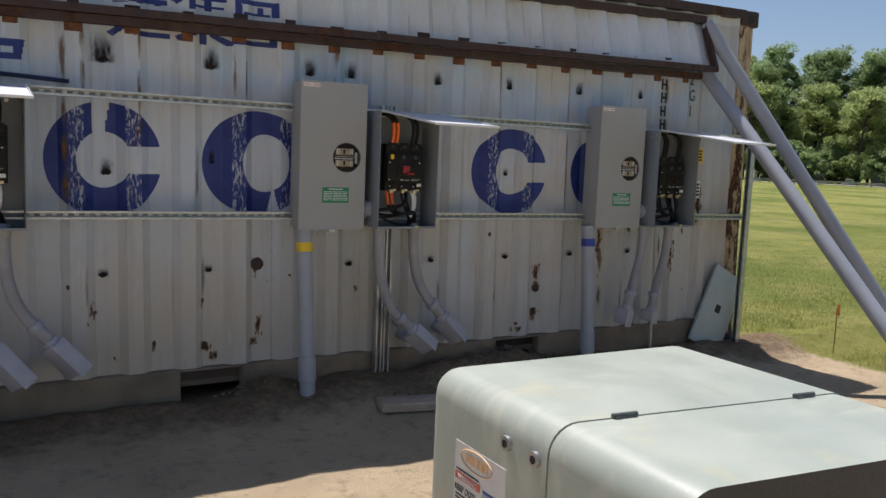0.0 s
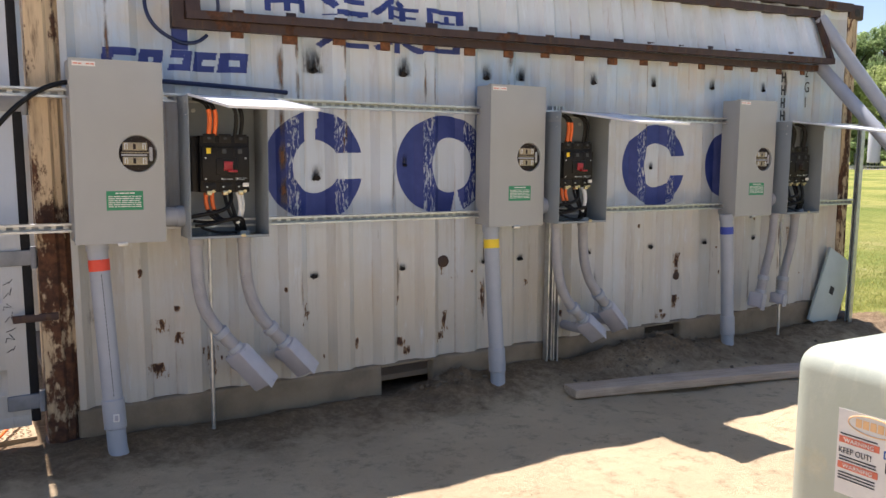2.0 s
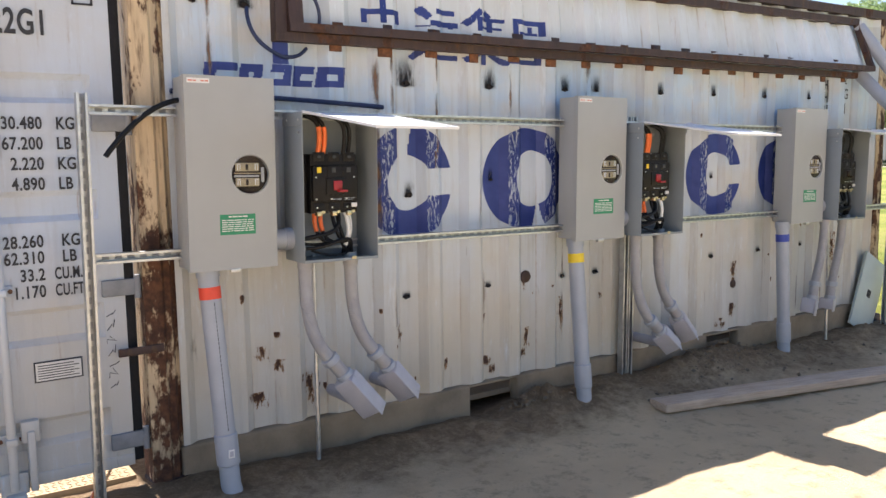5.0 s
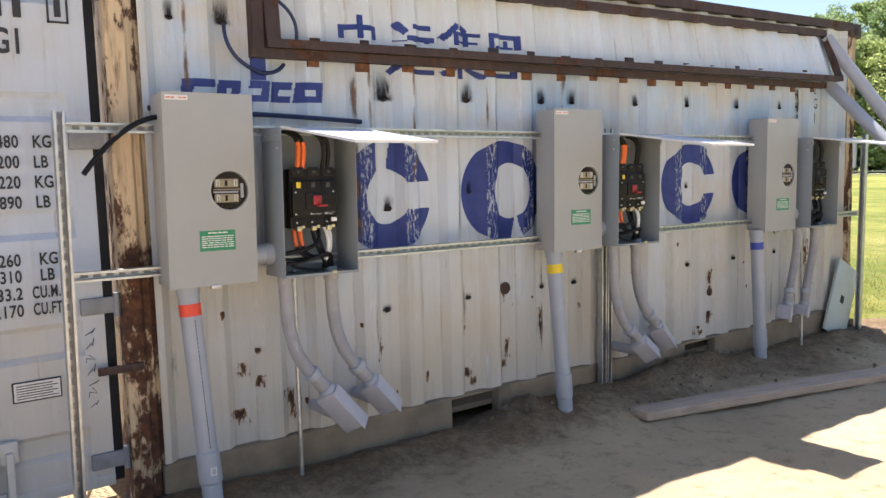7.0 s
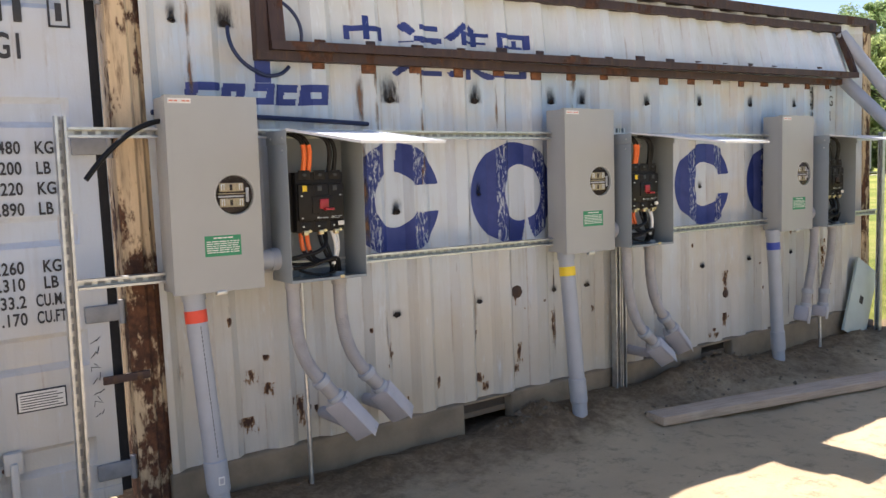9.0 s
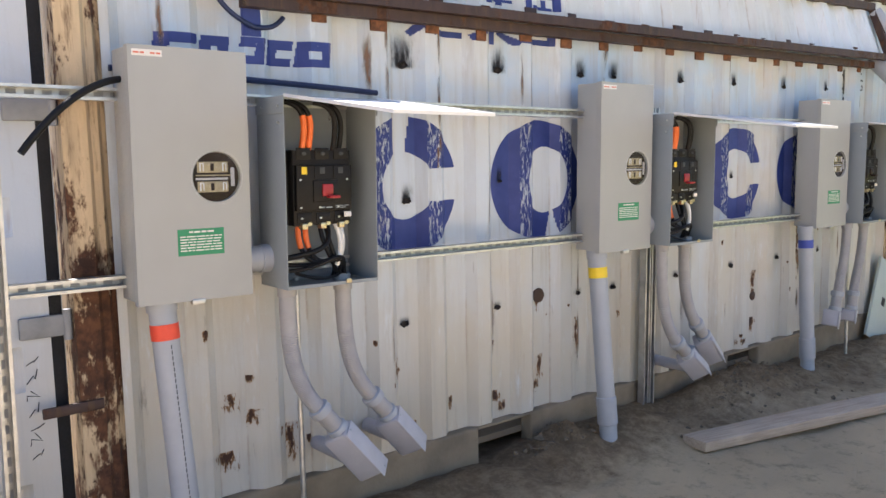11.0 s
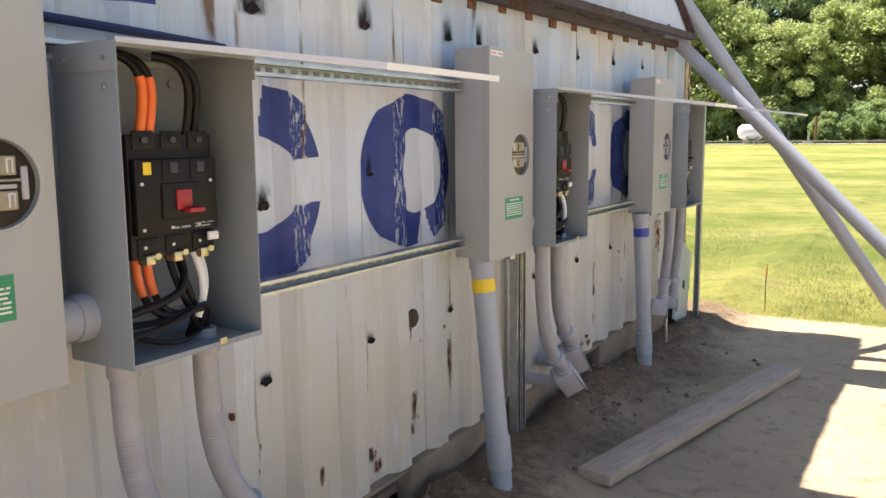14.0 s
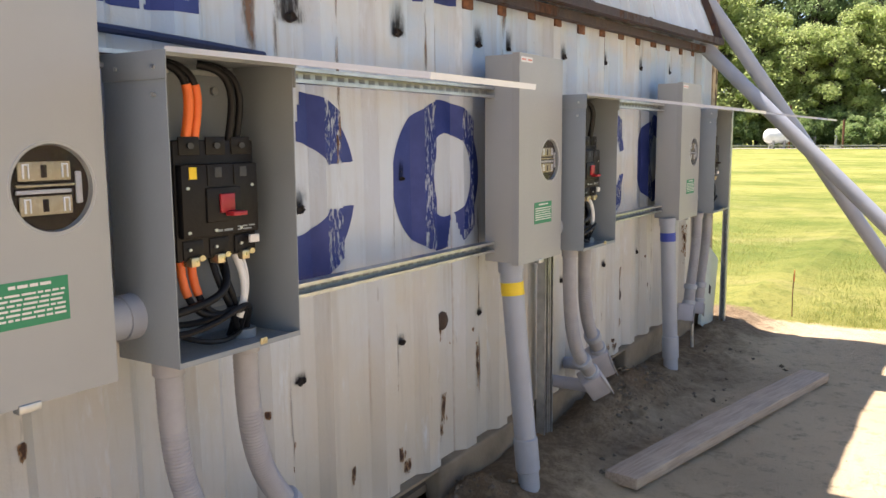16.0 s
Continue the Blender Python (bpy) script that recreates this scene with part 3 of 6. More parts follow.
box(bm, 0.12, LENGTH - 0.05, 0.02, WIDTH - 0.02, 0.14, 0.17)
part("deck", bm, M["inner"], container, "plywood deck")
bm = nb()
beam_along(bm, (0.15, -0.03, 2.56), (LENGTH - 0.15, -0.03, 2.56), 0.075, 0.062, 30, -0.004)
part("top_rail", bm, M["beam"], container, "rusty top side rail")
# bottom rail with two fork pockets
POCKETS = ((1.755, 2.09), (3.79, 4.13))
spans = [0.16] + [v for p in POCKETS for v in p] + [LENGTH - 0.16]
for x0, x1 in zip(spans[::2], spans[1::2]):
    bm = nb()
    box(bm, x0, x1, -0.048, 0.03, 0.03, 0.250, 0.014, None, 3)
    part("bottom_rail", bm, M["rail"], container, "sand-stained bottom side rail")
for x0, x1 in POCKETS:
    bm = nb()
    box(bm, x0 - 0.001, x1 + 0.001, -0.044, 0.03, 0.236, 0.249, 0.004)
    part("pocket_lintel", bm, M["rail"], container)
    bm = nb()
    box(bm, x0 - 0.02, x1 + 0.02, 0.35, 0.36, 0.05, 0.225)
    part("fork_pocket", bm, M["rust"], container, "dark fork pocket")


def corner_post(x0, x1, name, mat):
    bm = nb()
    prof = [(x0, 0.02), (x0, -0.045), (x0 + 0.02, -0.055), (x1 - 0.09, -0.055), (x1 - 0.075, -0.04), (x1 - 0.05, -0.04), (x1 - 0.035, -0.02), (x1, -0.012), (x1, 0.03), (x0 + 0.1, 0.10), (x0, 0.10)]
    rows = []
    for j in range(13):
        z = 0.11 + (2.49 - 0.11) * j / 12
        rows.append([bm.verts.new((px + 0.002 * noise.noise((px * 9, py * 9, z * 3)), py + 0.003 * noise.noise((px * 7, z * 4, 1)), z)) for px, py in prof])
    for a_, b_ in zip(rows, rows[1:]):
        for i in range(len(prof)):
            bm.faces.new((a_[i], a_[(i + 1) % len(prof)], b_[(i + 1) % len(prof)], b_[i]))
    bm.faces.new(rows[0])
    bm.faces.new(rows[-1])
    return part(name, bm, mat, container, "corner post, yellowed paint eaten by rust")


corner_post(0.03, 0.195, "corner_post", M["post"])
corner_post(LENGTH - 0.175, LENGTH - 0.005, "corner_post", M["post"])


def corner_casting(x0, z0):
    """A cast corner block with its oval hole."""
    bm = nb()
    box(bm, x0, x0 + 0.178, -0.06, 0.10, z0, z0 + 0.118, 0.012)
    blk = part("corner_casting", bm, M["beam"], container, "rusty cast corner block")
    bm = nb()
    tube(bm, [(x0 + 0.089, -0.0625, z0 + 0.055), (x0 + 0.089, -0.02, z0 + 0.055)], 0.032, 18)
    part("casting_hole", bm, M["slot"], blk)
    return blk


for cx in (0.022, LENGTH - 0.174):
    corner_casting(cx, 0.0)
    corner_casting(cx, HEIGHT - 0.118)

# worn blue marking paint, laid on the corrugation


def painted(name, inside, x0, x1, z0, z1, parent, step=0.012, lean=None, wear=1.0, off=0.0015, snap=None):
    """Paint where inside(x, z) holds, as small quads that follow the sheet."""
    xs = breaks(x0, x1, step)
    nz = max(1, int((z1 - z0) / step))
    zs = [z0 + (z1 - z0) * j / nz for j in range(nz + 1)]
    bm = nb()
    lay = bm.loops.layers.float_color.new("wear")
    made = {}

    def vert(i, j):
        if (i, j) not in made:
            x, z = xs[i], zs[j]
            y = wall_y(x) + 0.004 * noise.fractal((x * 1.7, 3.0, z * 1.9), 1.0, 2.0, 3) - off
            if lean:
                y = wall_y(x) + 0.002 * noise.fractal((x * 1.7, 3.0, z * 1.9), 1.0, 2.0, 3) + lean(x, z) - off
            made[i, j] = bm.verts.new((x, y, z))
        return made[i, j]

    for i in range(len(xs) - 1):
        for j in range(nz):
            xm, zm = (xs[i] + xs[i + 1]) / 2, (zs[j] + zs[j + 1]) / 2
            if inside(xm, zm):
                f = bm.faces.new((vert(i, j), vert(i + 1, j), vert(i + 1, j + 1), vert(i, j + 1)))
                w = rib(xm) ** 1.7 * wear
                for lp in f.loops:
                    lp[lay] = (w, w, w, 1)
    if snap:
        for v in bm.verts:
            if v.is_boundary:
                x, z = snap(v.co.x, v.co.z)
                v.co = Vector((x, wall_y(x) + 0.004 * noise.fractal((x * 1.7, 3.0, z * 1.9), 1.0, 2.0, 3) - off, z))
    return part(name, bm, M["blue"], parent, "worn blue paint")


def ring(cx, cz, rx, rz, ix, iz, gap=None, flank=None, shift=0.0):
    def inside(x, z):
        d = ((x - cx) / rx) ** 2 + ((z - cz) / rz) ** 2
        if d > 1:
            return False
        inner = ((x - cx - shift) / ix) ** 2 + ((z - cz) / iz) ** 2
        if inner < 1:
            return False
        if gap and x > cx and abs(z - cz - gap[1]) < gap[0]:
            return False
        return not (flank and flank(x, z))
    return inside


STRUTZ = (1.035, 1.63)


def big_letter(name, wx, wz, gap, flank=None, rx=0.283, rz=0.288, fine=0.010, shift=0.0, iz=0.150):
    cx, cz = L(wx, wz)

    def snap(x, z):
        for ax, az, dx in ((rx, rz, 0.0), (0.132, iz, shift)):
            k = math.hypot((x - cx - dx) / ax, (z - cz) / az)
            if k > 0 and abs(k - 1) * ax < 0.013:
                return cx + dx + (x - cx - dx) / k, cz + (z - cz) / k
        return x, z

    painted(name, ring(cx, cz, rx, rz, 0.132, iz, gap, flank, shift), cx - rx, cx + rx, cz - rz, cz + rz, container, fine, snap=snap)


c1, zc = L(1.412, 1.308)
big_letter("ring_marking", 1.412, 1.308, (0.068, 0.0), lambda x, z: abs(x - c1 + 0.02 - 0.02 * (z - zc - 0.2)) < 0.034 + 0.02 * noise.noise((x * 9, z * 9, 0)) and z > zc, rz=0.292, shift=-0.005, iz=0.143)
o1, zo = L(2.26, 1.316)
big_letter("ring_marking", 2.203, 1.316, None, lambda x, z: abs(x - o1 - 0.035) < 0.032 * max(0, (zo - 0.13 - z) / 0.14) and z < zo - 0.13, rx=0.30, rz=0.286, fine=0.006, shift=0.047, iz=0.160)
big_letter("ring_marking", 3.895, 1.318, (0.066, -0.005), None, 0.295, 0.275)
big_letter("ring_marking", 4.680, 1.325, None, None, 0.284, 0.275)

# the slanted blue word mark and the four-stroke marks, as plain shapes
sx, sz = L(0.352, 1.762)


def slanted(x, z):
    u, v = x - sx - (z - sz) * 0.2, z - sz
    if not 0 <= v <= 0.094:
        return False
    for a_, b_, side in ((0.0, 0.15, 1), (0.165, 0.275, 0), (0.305, 0.405, -1), (0.42, 0.53, 1), (0.545, 0.685, 0)):
        if a_ <= u <= b_:
            lo, hi = a_ + 0.045 - (0.1 if side < 0 else 0), b_ - 0.042 + (0.1 if side > 0 else 0)
            return not (lo < u < hi and 0.032 < v < 0.062)
    return False


painted("slanted_marking", slanted, sx - 0.02, sx + 0.74, sz, sz + 0.096, container, 0.006, wear=0.5)
painted("slanted_marking", lambda x, z: True, sx + 0.325, sx + 0.40, sz + 0.098, sz + 0.2, container, 0.008, wear=0.5)
STROKES = (
    ((0.02, 0.305, 0.24, 0.345), (0.02, 0.14, 0.055, 0.345), (0.205, 0.14, 0.24, 0.345), (0.02, 0.14, 0.24, 0.175), (0.11, 0.02, 0.15, 0.42)),
    ((0.355, 0.385, 0.415, 0.315, 0.05), (0.46, 0.345, 0.60, 0.385), (0.42, 0.26, 0.62, 0.295), (0.48, 0.28, 0.45, 0.14, 0.035), (0.555, 0.14, 0.59, 0.28), (0.34, 0.225, 0.42, 0.26),
     (0.385, 0.08, 0.42, 0.26), (0.33, 0.02, 0.40, 0.09, 0.042), (0.40, 0.09, 0.47, 0.035, 0.042), (0.47, 0.02, 0.64, 0.062)),
    ((0.655, 0.29, 0.765, 0.41, 0.045), (0.80, 0.40, 0.84, 0.36, 0.04), (0.73, 0.13, 0.765, 0.36), (0.82, 0.15, 0.86, 0.36), (0.73, 0.325, 0.94, 0.355), (0.73, 0.265, 0.93, 0.292), (0.73, 0.205, 0.93, 0.232),
     (0.73, 0.145, 0.95, 0.175), (0.66, 0.095, 0.96, 0.128), (0.80, 0.0, 0.835, 0.14), (0.775, 0.085, 0.67, 0.025, 0.04), (0.86, 0.085, 0.975, 0.008, 0.042)),
    ((0.98, 0.02, 1.02, 0.37), (1.20, 0.02, 1.24, 0.37), (0.98, 0.33, 1.24, 0.37), (0.98, 0.02, 1.24, 0.055), (1.03, 0.235, 1.19, 0.27), (1.115, 0.08, 1.15, 0.32), (1.11, 0.23, 1.045, 0.13, 0.03)),
)
hx, hz = L(1.122, 1.922)


def stroke_holds(s_, u, v):
    """A level or upright bar of four numbers, or a slanting one with its width as the fifth."""
    if len(s_) == 4:
        return s_[0] <= u <= s_[2] and s_[1] <= v <= s_[3]
    du, dv = s_[2] - s_[0], s_[3] - s_[1]
    k_ = ((u - s_[0]) * du + (v - s_[1]) * dv) / (du * du + dv * dv)
    return 0 <= k_ <= 1 and abs((u - s_[0]) * dv - (v - s_[1]) * du) / math.hypot(du, dv) < s_[4] / 2


for group_of in STROKES:
    ins = lambda x, z, g=group_of: any(stroke_holds(s_, (x - hx) / 0.955, (z - hz) / 0.68) for s_ in g)
    gx0, gx1 = hx + 0.955 * min(s_[0] for s_ in group_of) - 0.02, hx + 0.955 * max(s_[2] for s_ in group_of) + 0.02
    painted("stroke_marking", ins, gx0, gx1, hz, FZ0 - 0.06, container, 0.0065, wear=0.6)
    painted("stroke_marking", ins, gx0, gx1, FZ0 + 0.05, hz + 0.29, flap, 0.0065, lean=flap_lean, wear=0.6)

# scorched holes and rust blooms on the wall


def decal(name, wx, wz, w, h, material, parent=container, lift=0.0025):
    """A patch on the sheet, following its folds, with its own UV map."""
    cx, cz = L(wx, wz)
    bm = nb()
    uv = bm.loops.layers.uv.new("UVMap")
    xs = breaks(cx - w / 2, cx + w / 2, 0.02)
    n = 4
    zs = [cz - h / 2 + h * j / n for j in range(n + 1)]
    vs = [[bm.verts.new((x, wall_y(x) + 0.004 * noise.fractal((x * 1.7, 3.0, z * 1.9), 1.0, 2.0, 3) - lift, z)) for x in xs] for z in zs]
    for j in range(n):
        for i in range(len(xs) - 1):
            f = bm.faces.new((vs[j][i], vs[j][i + 1], vs[j + 1][i + 1], vs[j + 1][i]))
            for lp, (a_, b_) in zip(f.loops, ((i, j), (i + 1, j), (i + 1, j + 1), (i, j + 1))):
                lp[uv].uv = ((xs[a_] - xs[0]) / w, (zs[b_] - zs[0]) / h)
    return part(name, bm, material, parent)


def torn_hole(wx, wz, r):
    """A torch-cut hole with a ragged lip."""
    cx, cz = L(wx, wz)
    bm = nb()
    q = random.Random(int(wx * 100 + wz * 1000))
    y = wall_y(cx) - 0.006
    r *= 0.8
    n = 14
    rim = [(math.cos(2 * math.pi * i / n) * r * q.uniform(0.65, 1.2), math.sin(2 * math.pi * i / n) * r * 0.62 * q.uniform(0.65, 1.2)) for i in range(n)]
    a_ = [bm.verts.new((cx + u * 1.25, y + 0.002, cz + v * 1.3)) for u, v in rim]
    b_ = [bm.verts.new((cx + u, y - q.uniform(0.002, 0.010), cz + v)) for u, v in rim]
    c_ = [bm.verts.new((cx + u * 0.75, y + 0.003, cz + v * 0.75)) for u, v in rim]
    for p_, q_ in ((a_, b_), (b_, c_)):
        for i in range(n):
            bm.faces.new((p_[i], p_[(i + 1) % n], q_[(i + 1) % n], q_[i]))
    bm.faces.new(c_)
    return part("torn_hole", bm, M["scar"], container, "scorched torch-cut hole")


UPPER = [(1.404, 0.030), (1.944, 0.026), (2.503, 0.022), (2.755, 0.016), (3.333, 0.022), (3.860, 0.02), (4.431, 0.02), (4.976, 0.018)]
LOWER = [(1.404, 0.022), (1.944, 0.018), (2.504, 0.018), (2.775, 0.022), (3.33, 0.02), (3.89, 0.02), (4.425, 0.02), (4.95, 0.018)]
for i, (wx, r) in enumerate(UPPER):
    z = 1.812 + 0.0175 * (wx - 1.404)
    torn_hole(wx, z, r)
    big = (1.0, 0.75, 0.6, 0.6, 0.5, 0.5, 0.5, 0.45)[i]
    decal("scorch_mark", wx, z + 0.062 * big, 0.20 * big, 0.25 * big, M["soot"])
for wx, r in LOWER:
    z = 0.713 + 0.016 * (wx - 1.404)
    torn_hole(wx, z, r)
    decal("scorch_mark", wx, z + 0.012, 0.09, 0.06, M["soot"])
torn_hole(1.42, 1.244, 0.024)
decal("scorch_mark", 1.42, 1.275, 0.10, 0.13, M["soot"])
torn_hole(0.556, 2.118, 0.026)
decal("scorch_mark", 0.556, 2.165, 0.15, 0.20, M["soot"])
torn_hole(0.321, 2.118, 0.018)
decal("scorch_mark", 0.321, 2.155, 0.075, 0.15, M["soot"])
torn_hole(3.86, 1.30, 0.014)
decal("scorch_mark", 3.86, 1.315, 0.08, 0.08, M["soot"])
torn_hole(1.955, 1.315, 0.012)
decal("scorch_mark", 1.955, 1.345, 0.05, 0.12, M["soot"])
BLOOMS = [(0.596, 0.483, 0.14, 0.14), (0.676, 0.424, 0.13, 0.12), (0.58, 0.259, 0.18, 0.15), (0.84, 0.256, 0.13, 0.28), (0.492, 0.784, 0.06, 0.06), (2.229, 0.330, 0.09, 0.25), (2.195, 0.262, 0.11, 0.14),
          (1.93, 0.255, 0.13, 0.14), (1.975, 0.217, 0.10, 0.10), (1.66, 0.30, 0.06, 0.10), (1.362, 0.487, 0.05, 0.08), (0.671, 0.586, 0.05, 0.06), (2.49, 0.43, 0.06, 0.36), (4.15, 0.52, 0.13, 0.36), (4.141, 0.30, 0.11, 0.20),
          (3.80, 0.45, 0.06, 0.16), (3.99, 0.232, 0.12, 0.10), (3.10, 0.33, 0.10, 0.10), (1.911, 0.512, 0.04, 0.11), (4.681, 0.68, 0.08, 0.55), (1.347, 0.495, 0.05, 0.16), (4.62, 1.3, 0.06, 0.3), (5.2, 1.26, 0.14, 0.1),
          (5.6, 1.0, 0.10, 0.5), (5.35, 0.6, 0.08, 0.5), (4.95, 0.9, 0.06, 0.3), (1.567, 1.36, 0.022, 0.22), (2.205, 0.66, 0.05, 0.14)]
for wx, wz, w, h in BLOOMS:
    decal("rust_bloom", wx, wz, w, h, M["stain"])
# one round rusted-through spot
for wx, wz, r in ((2.214, 0.750, 0.036), (4.152, 0.535, 0.030)):
    cx, cz = L(wx, wz)
    bm = nb()
    q = random.Random(int(wx * 10))
    y = min(wall_y(cx - r), wall_y(cx + r)) - 0.001
    tube(bm, [(cx, y + 0.04, cz), (cx, y - 0.003, cz), (cx, y - 0.005, cz)], r, 22, True, [r, r, r * 0.9])
    for v in bm.verts:
        v.co.x += 0.004 * noise.noise((v.co.x * 60, 1, v.co.z * 60))
        v.co.z += 0.004 * noise.noise((v.co.x * 60, 5, v.co.z * 60))
    part("rust_spot", bm, M["spot"], container, "round patch rusted brown")
# flaked rust lines down the rib edges
for wx, z0, z1, w in ((1.222, 1.05, 2.06, 0.030), (1.312, 1.62, 2.06, 0.026), (1.582, 1.40, 2.06, 0.022), (2.135, 1.62, 2.05, 0.020), (2.072, 1.62, 1.95, 0.018), (2.655, 1.60, 2.05, 0.030), (3.78, 1.50, 2.05, 0.026), 
                      (2.49, 0.32, 0.95, 0.022), (4.69, 0.35, 1.0, 0.030), (5.24, 0.3, 1.9, 0.025), (0.39, 1.75, 2.4, 0.02), (4.33, 1.1, 2.05, 0.018)):
    zz = z0
    q = random.Random(int(wx * 50))
    while zz < z1:
        h = q.uniform(0.14, 0.34)
        decal("rust_streak", wx + q.uniform(-0.003, 0.003) - 0.0157 * (zz - 1.3), zz + h / 2, w * q.uniform(0.8, 1.6), h, M["streak_dark"])
        zz += h * q.uniform(0.7, 1.15)
q = random.Random(31)
for k in range(6):
    fold = PHASE + PITCH * q.randint(-4, 16) + q.choice((-0.038, 0.038, -0.080, 0.080))
    h = q.uniform(0.15, 0.5)
    decal("rust_streak", fold + CX - 0.012, q.choice((q.uniform(0.35, 0.95), q.uniform(1.2, 1.8))), q.uniform(0.025, 0.05), h, M["streak"])
for k in range(16):
    s = q.uniform(0.02, 0.045)
    decal("rust_chip", q.uniform(0.3, 5.6), q.uniform(0.22, 0.9), s, s * q.uniform(1, 2.5), M["stain"])
# size code and marks that can no longer be read, written downwards at the far end
for i, ch in enumerate("22G1"):
    vx, vz = L(5.445, 2.115 - 0.115 * i)
    lettering("size_code", ch, 0.115, on_front(vx, min(wall_y(vx), wall_y(vx + 0.05)) - 0.004, vz), M["ink"], container, 0.75)
for i in range(4):
    x, z = L(5.165, 1.945 - 0.095 * i)
    y = min(wall_y(x), wall_y(x + 0.05))
    bm = nb()
    for bx in ((0.0, 0.014, 0.0, 0.075), (0.038, 0.052, 0.0, 0.075), (0.014, 0.038, 0.03, 0.045)):
        box(bm, x + bx[0], x + bx[1], y - 0.005, y - 0.002, z + bx[2], z + bx[3])
    part("faded_mark", bm, M["ink"], container)
for zs_, hs_, mat_, word in ((1.43, 0.11, "tape_yellow", "yellow warning label"), (1.165, 0.13, "sticker", "white label")):
    x, z = L(5.555, zs_)
    y = min(wall_y(x), wall_y(x + 0.05)) - 0.003
    bm = nb()
    box(bm, x, x + 0.05, y - 0.002, y, z, z + hs_, 0.0006)
    lab = part("label_patch", bm, M[mat_], container, word)
    bm = nb()
    for k_ in range(4):
        box(bm, x + 0.010, x + 0.040, y - 0.003, y - 0.0018, z + hs_ * (0.14 + 0.2 * k_), z + hs_ * (0.26 + 0.2 * k_))
    part("text_block", bm, M["ink"], lab)

# blue cable hanging by the hatch frame
bm = nb()
px, pz = L(0.552, 2.105)
tube(bm, bez((px + 0.005, -0.03, pz + 0.0), (px - 0.015, -0.075, pz - 0.10), (px + 0.03, -0.075, pz - 0.17), (px + 0.16, -0.05, pz - 0.21), 16) + bez((px + 0.16, -0.05, pz - 0.21), (px + 0.24, -0.045, pz - 0.215), (px + 0.26, -0.045, pz - 0.19), (px + 0.29, -0.03, pz - 0.165), 8)[1:], 0.009, 10)
tube(bm, bez((px + 0.33, -0.085, pz - 0.07), (px + 0.345, -0.10, pz + 0.02), (px + 0.30, -0.10, pz + 0.09), (px + 0.215, -0.06, pz + 0.14), 14), 0.008, 10)
solo_cable = bm
cable_me = finish("hanging_cable", solo_cable, M["navy"])
cable_ob = new("hanging_cable", cable_me)
cable_ob.matrix_world = pose(CX, 0, CZ, 0, -TILT, 0)
tagged(cable_ob, "thin dark blue cable looped from a hole in the wall", "cable")
bm = nb()
tube(bm, bez((0.20, -0.05, 1.722), (0.6, -0.055, 1.712), (0.95, -0.055, 1.702), (1.245, -0.05, 1.686), 14), 0.011, 8)
solo("wall_cable", bm, M["navy"], "straight dark blue cable running along the wall", "cable")

# ---- open container door ----
DX0, DX1 = -1.19, -0.035
door = new("door")
door.parent = container
tagged(door, "door leaf swung open, pale blue-white with black lettering")


def door_sheet():
    """Door panel with shallow level recesses that end short of the frame."""
    bm = nb()
    rec = [(0.36, 0.48), (0.785, 0.935), (1.285, 1.41), (1.757, 1.875), (2.22, 2.34)]
    zs, ys = [0.25], [0.0]
    for a_, b_ in rec:
        zs += [a_, a_ + 0.024, b_ - 0.024, b_]
        ys += [0.0, 0.034, 0.034, 0.0]
    zs.append(2.52)
    ys.append(0.0)
    xs = [DX0, DX0 + 0.09, DX0 + 0.115, -0.145, -0.122, DX1]
    flat = [0, 0, 1, 1, 0, 0]
    rows = [[bm.verts.new((x, y * f + 0.0015 * noise.noise((x * 3, z * 3, 1)), z)) for x, f in zip(xs, flat)] for z, y in zip(zs, ys)]
    faces = [bm.faces.new((rows[j][i], rows[j][i + 1], rows[j + 1][i + 1], rows[j + 1][i])) for j in range(len(zs) - 1) for i in range(len(xs) - 1)]
    ext = bmesh.ops.extrude_face_region(bm, geom=faces)
    for v in ext["geom"]:
        if isinstance(v, bmesh.types.BMVert):
            v.co.y = 0.05
    return bm


part("door_panel", door_sheet(), M["door"], door)
bm = nb()
box(bm, DX1, DX1 + 0.040, 0.0, 0.05, 0.22, 2.5, 0.006)
part("gasket", bm, M["rubber"], door, "black rubber door seal")
bm = nb()
box(bm, DX0, DX1, -0.006, 0.05, 0.205, 0.255, 0.004)
part("bottom_edge", bm, M["door"], door)


def lock_rod(x):
    bm = nb()
    tube(bm, [(x, -0.045, 0.22), (x, -0.045, 2.5)], 0.017, 14)
    rod = part("lock_rod", bm, M["door"], door, "painted locking rod")
    for z in (0.42, 1.02, 1.78, 2.32):
        bm = nb()
        box(bm, x - 0.05, x + 0.05, -0.018, -0.001, z - 0.022, z + 0.022, 0.005)
        box(bm, x - 0.022, x + 0.022, -0.068, -0.01, z - 0.016, z + 0.016, 0.008)
        part("rod_bracket", bm, M["door"], rod)
        bm = nb()
        for sx_ in (-0.038, 0.038):
            tube(bm, [(x + sx_, -0.018, z), (x + sx_, -0.027, z)], 0.009, 10)
        part("bolt", bm, M["rust"], rod)
    bm = nb()
    box(bm, x - 0.035, x + 0.04, -0.07, -0.015, 0.14, 0.20, 0.008)
    box(bm, x - 0.05, x + 0.055, -0.03, -0.002, 0.19, 0.28, 0.008)
    part("rod_cam", bm, M["door"], rod, "cast locking cam")


lock_rod(-0.511)
lock_rod(-1.0)
bm = nb()
box(bm, -0.475, -0.405, -0.04, -0.004, 0.40, 0.49, 0.008)
box(bm, -0.455, -0.425, -0.055, -0.02, 0.20, 0.45, 0.008)
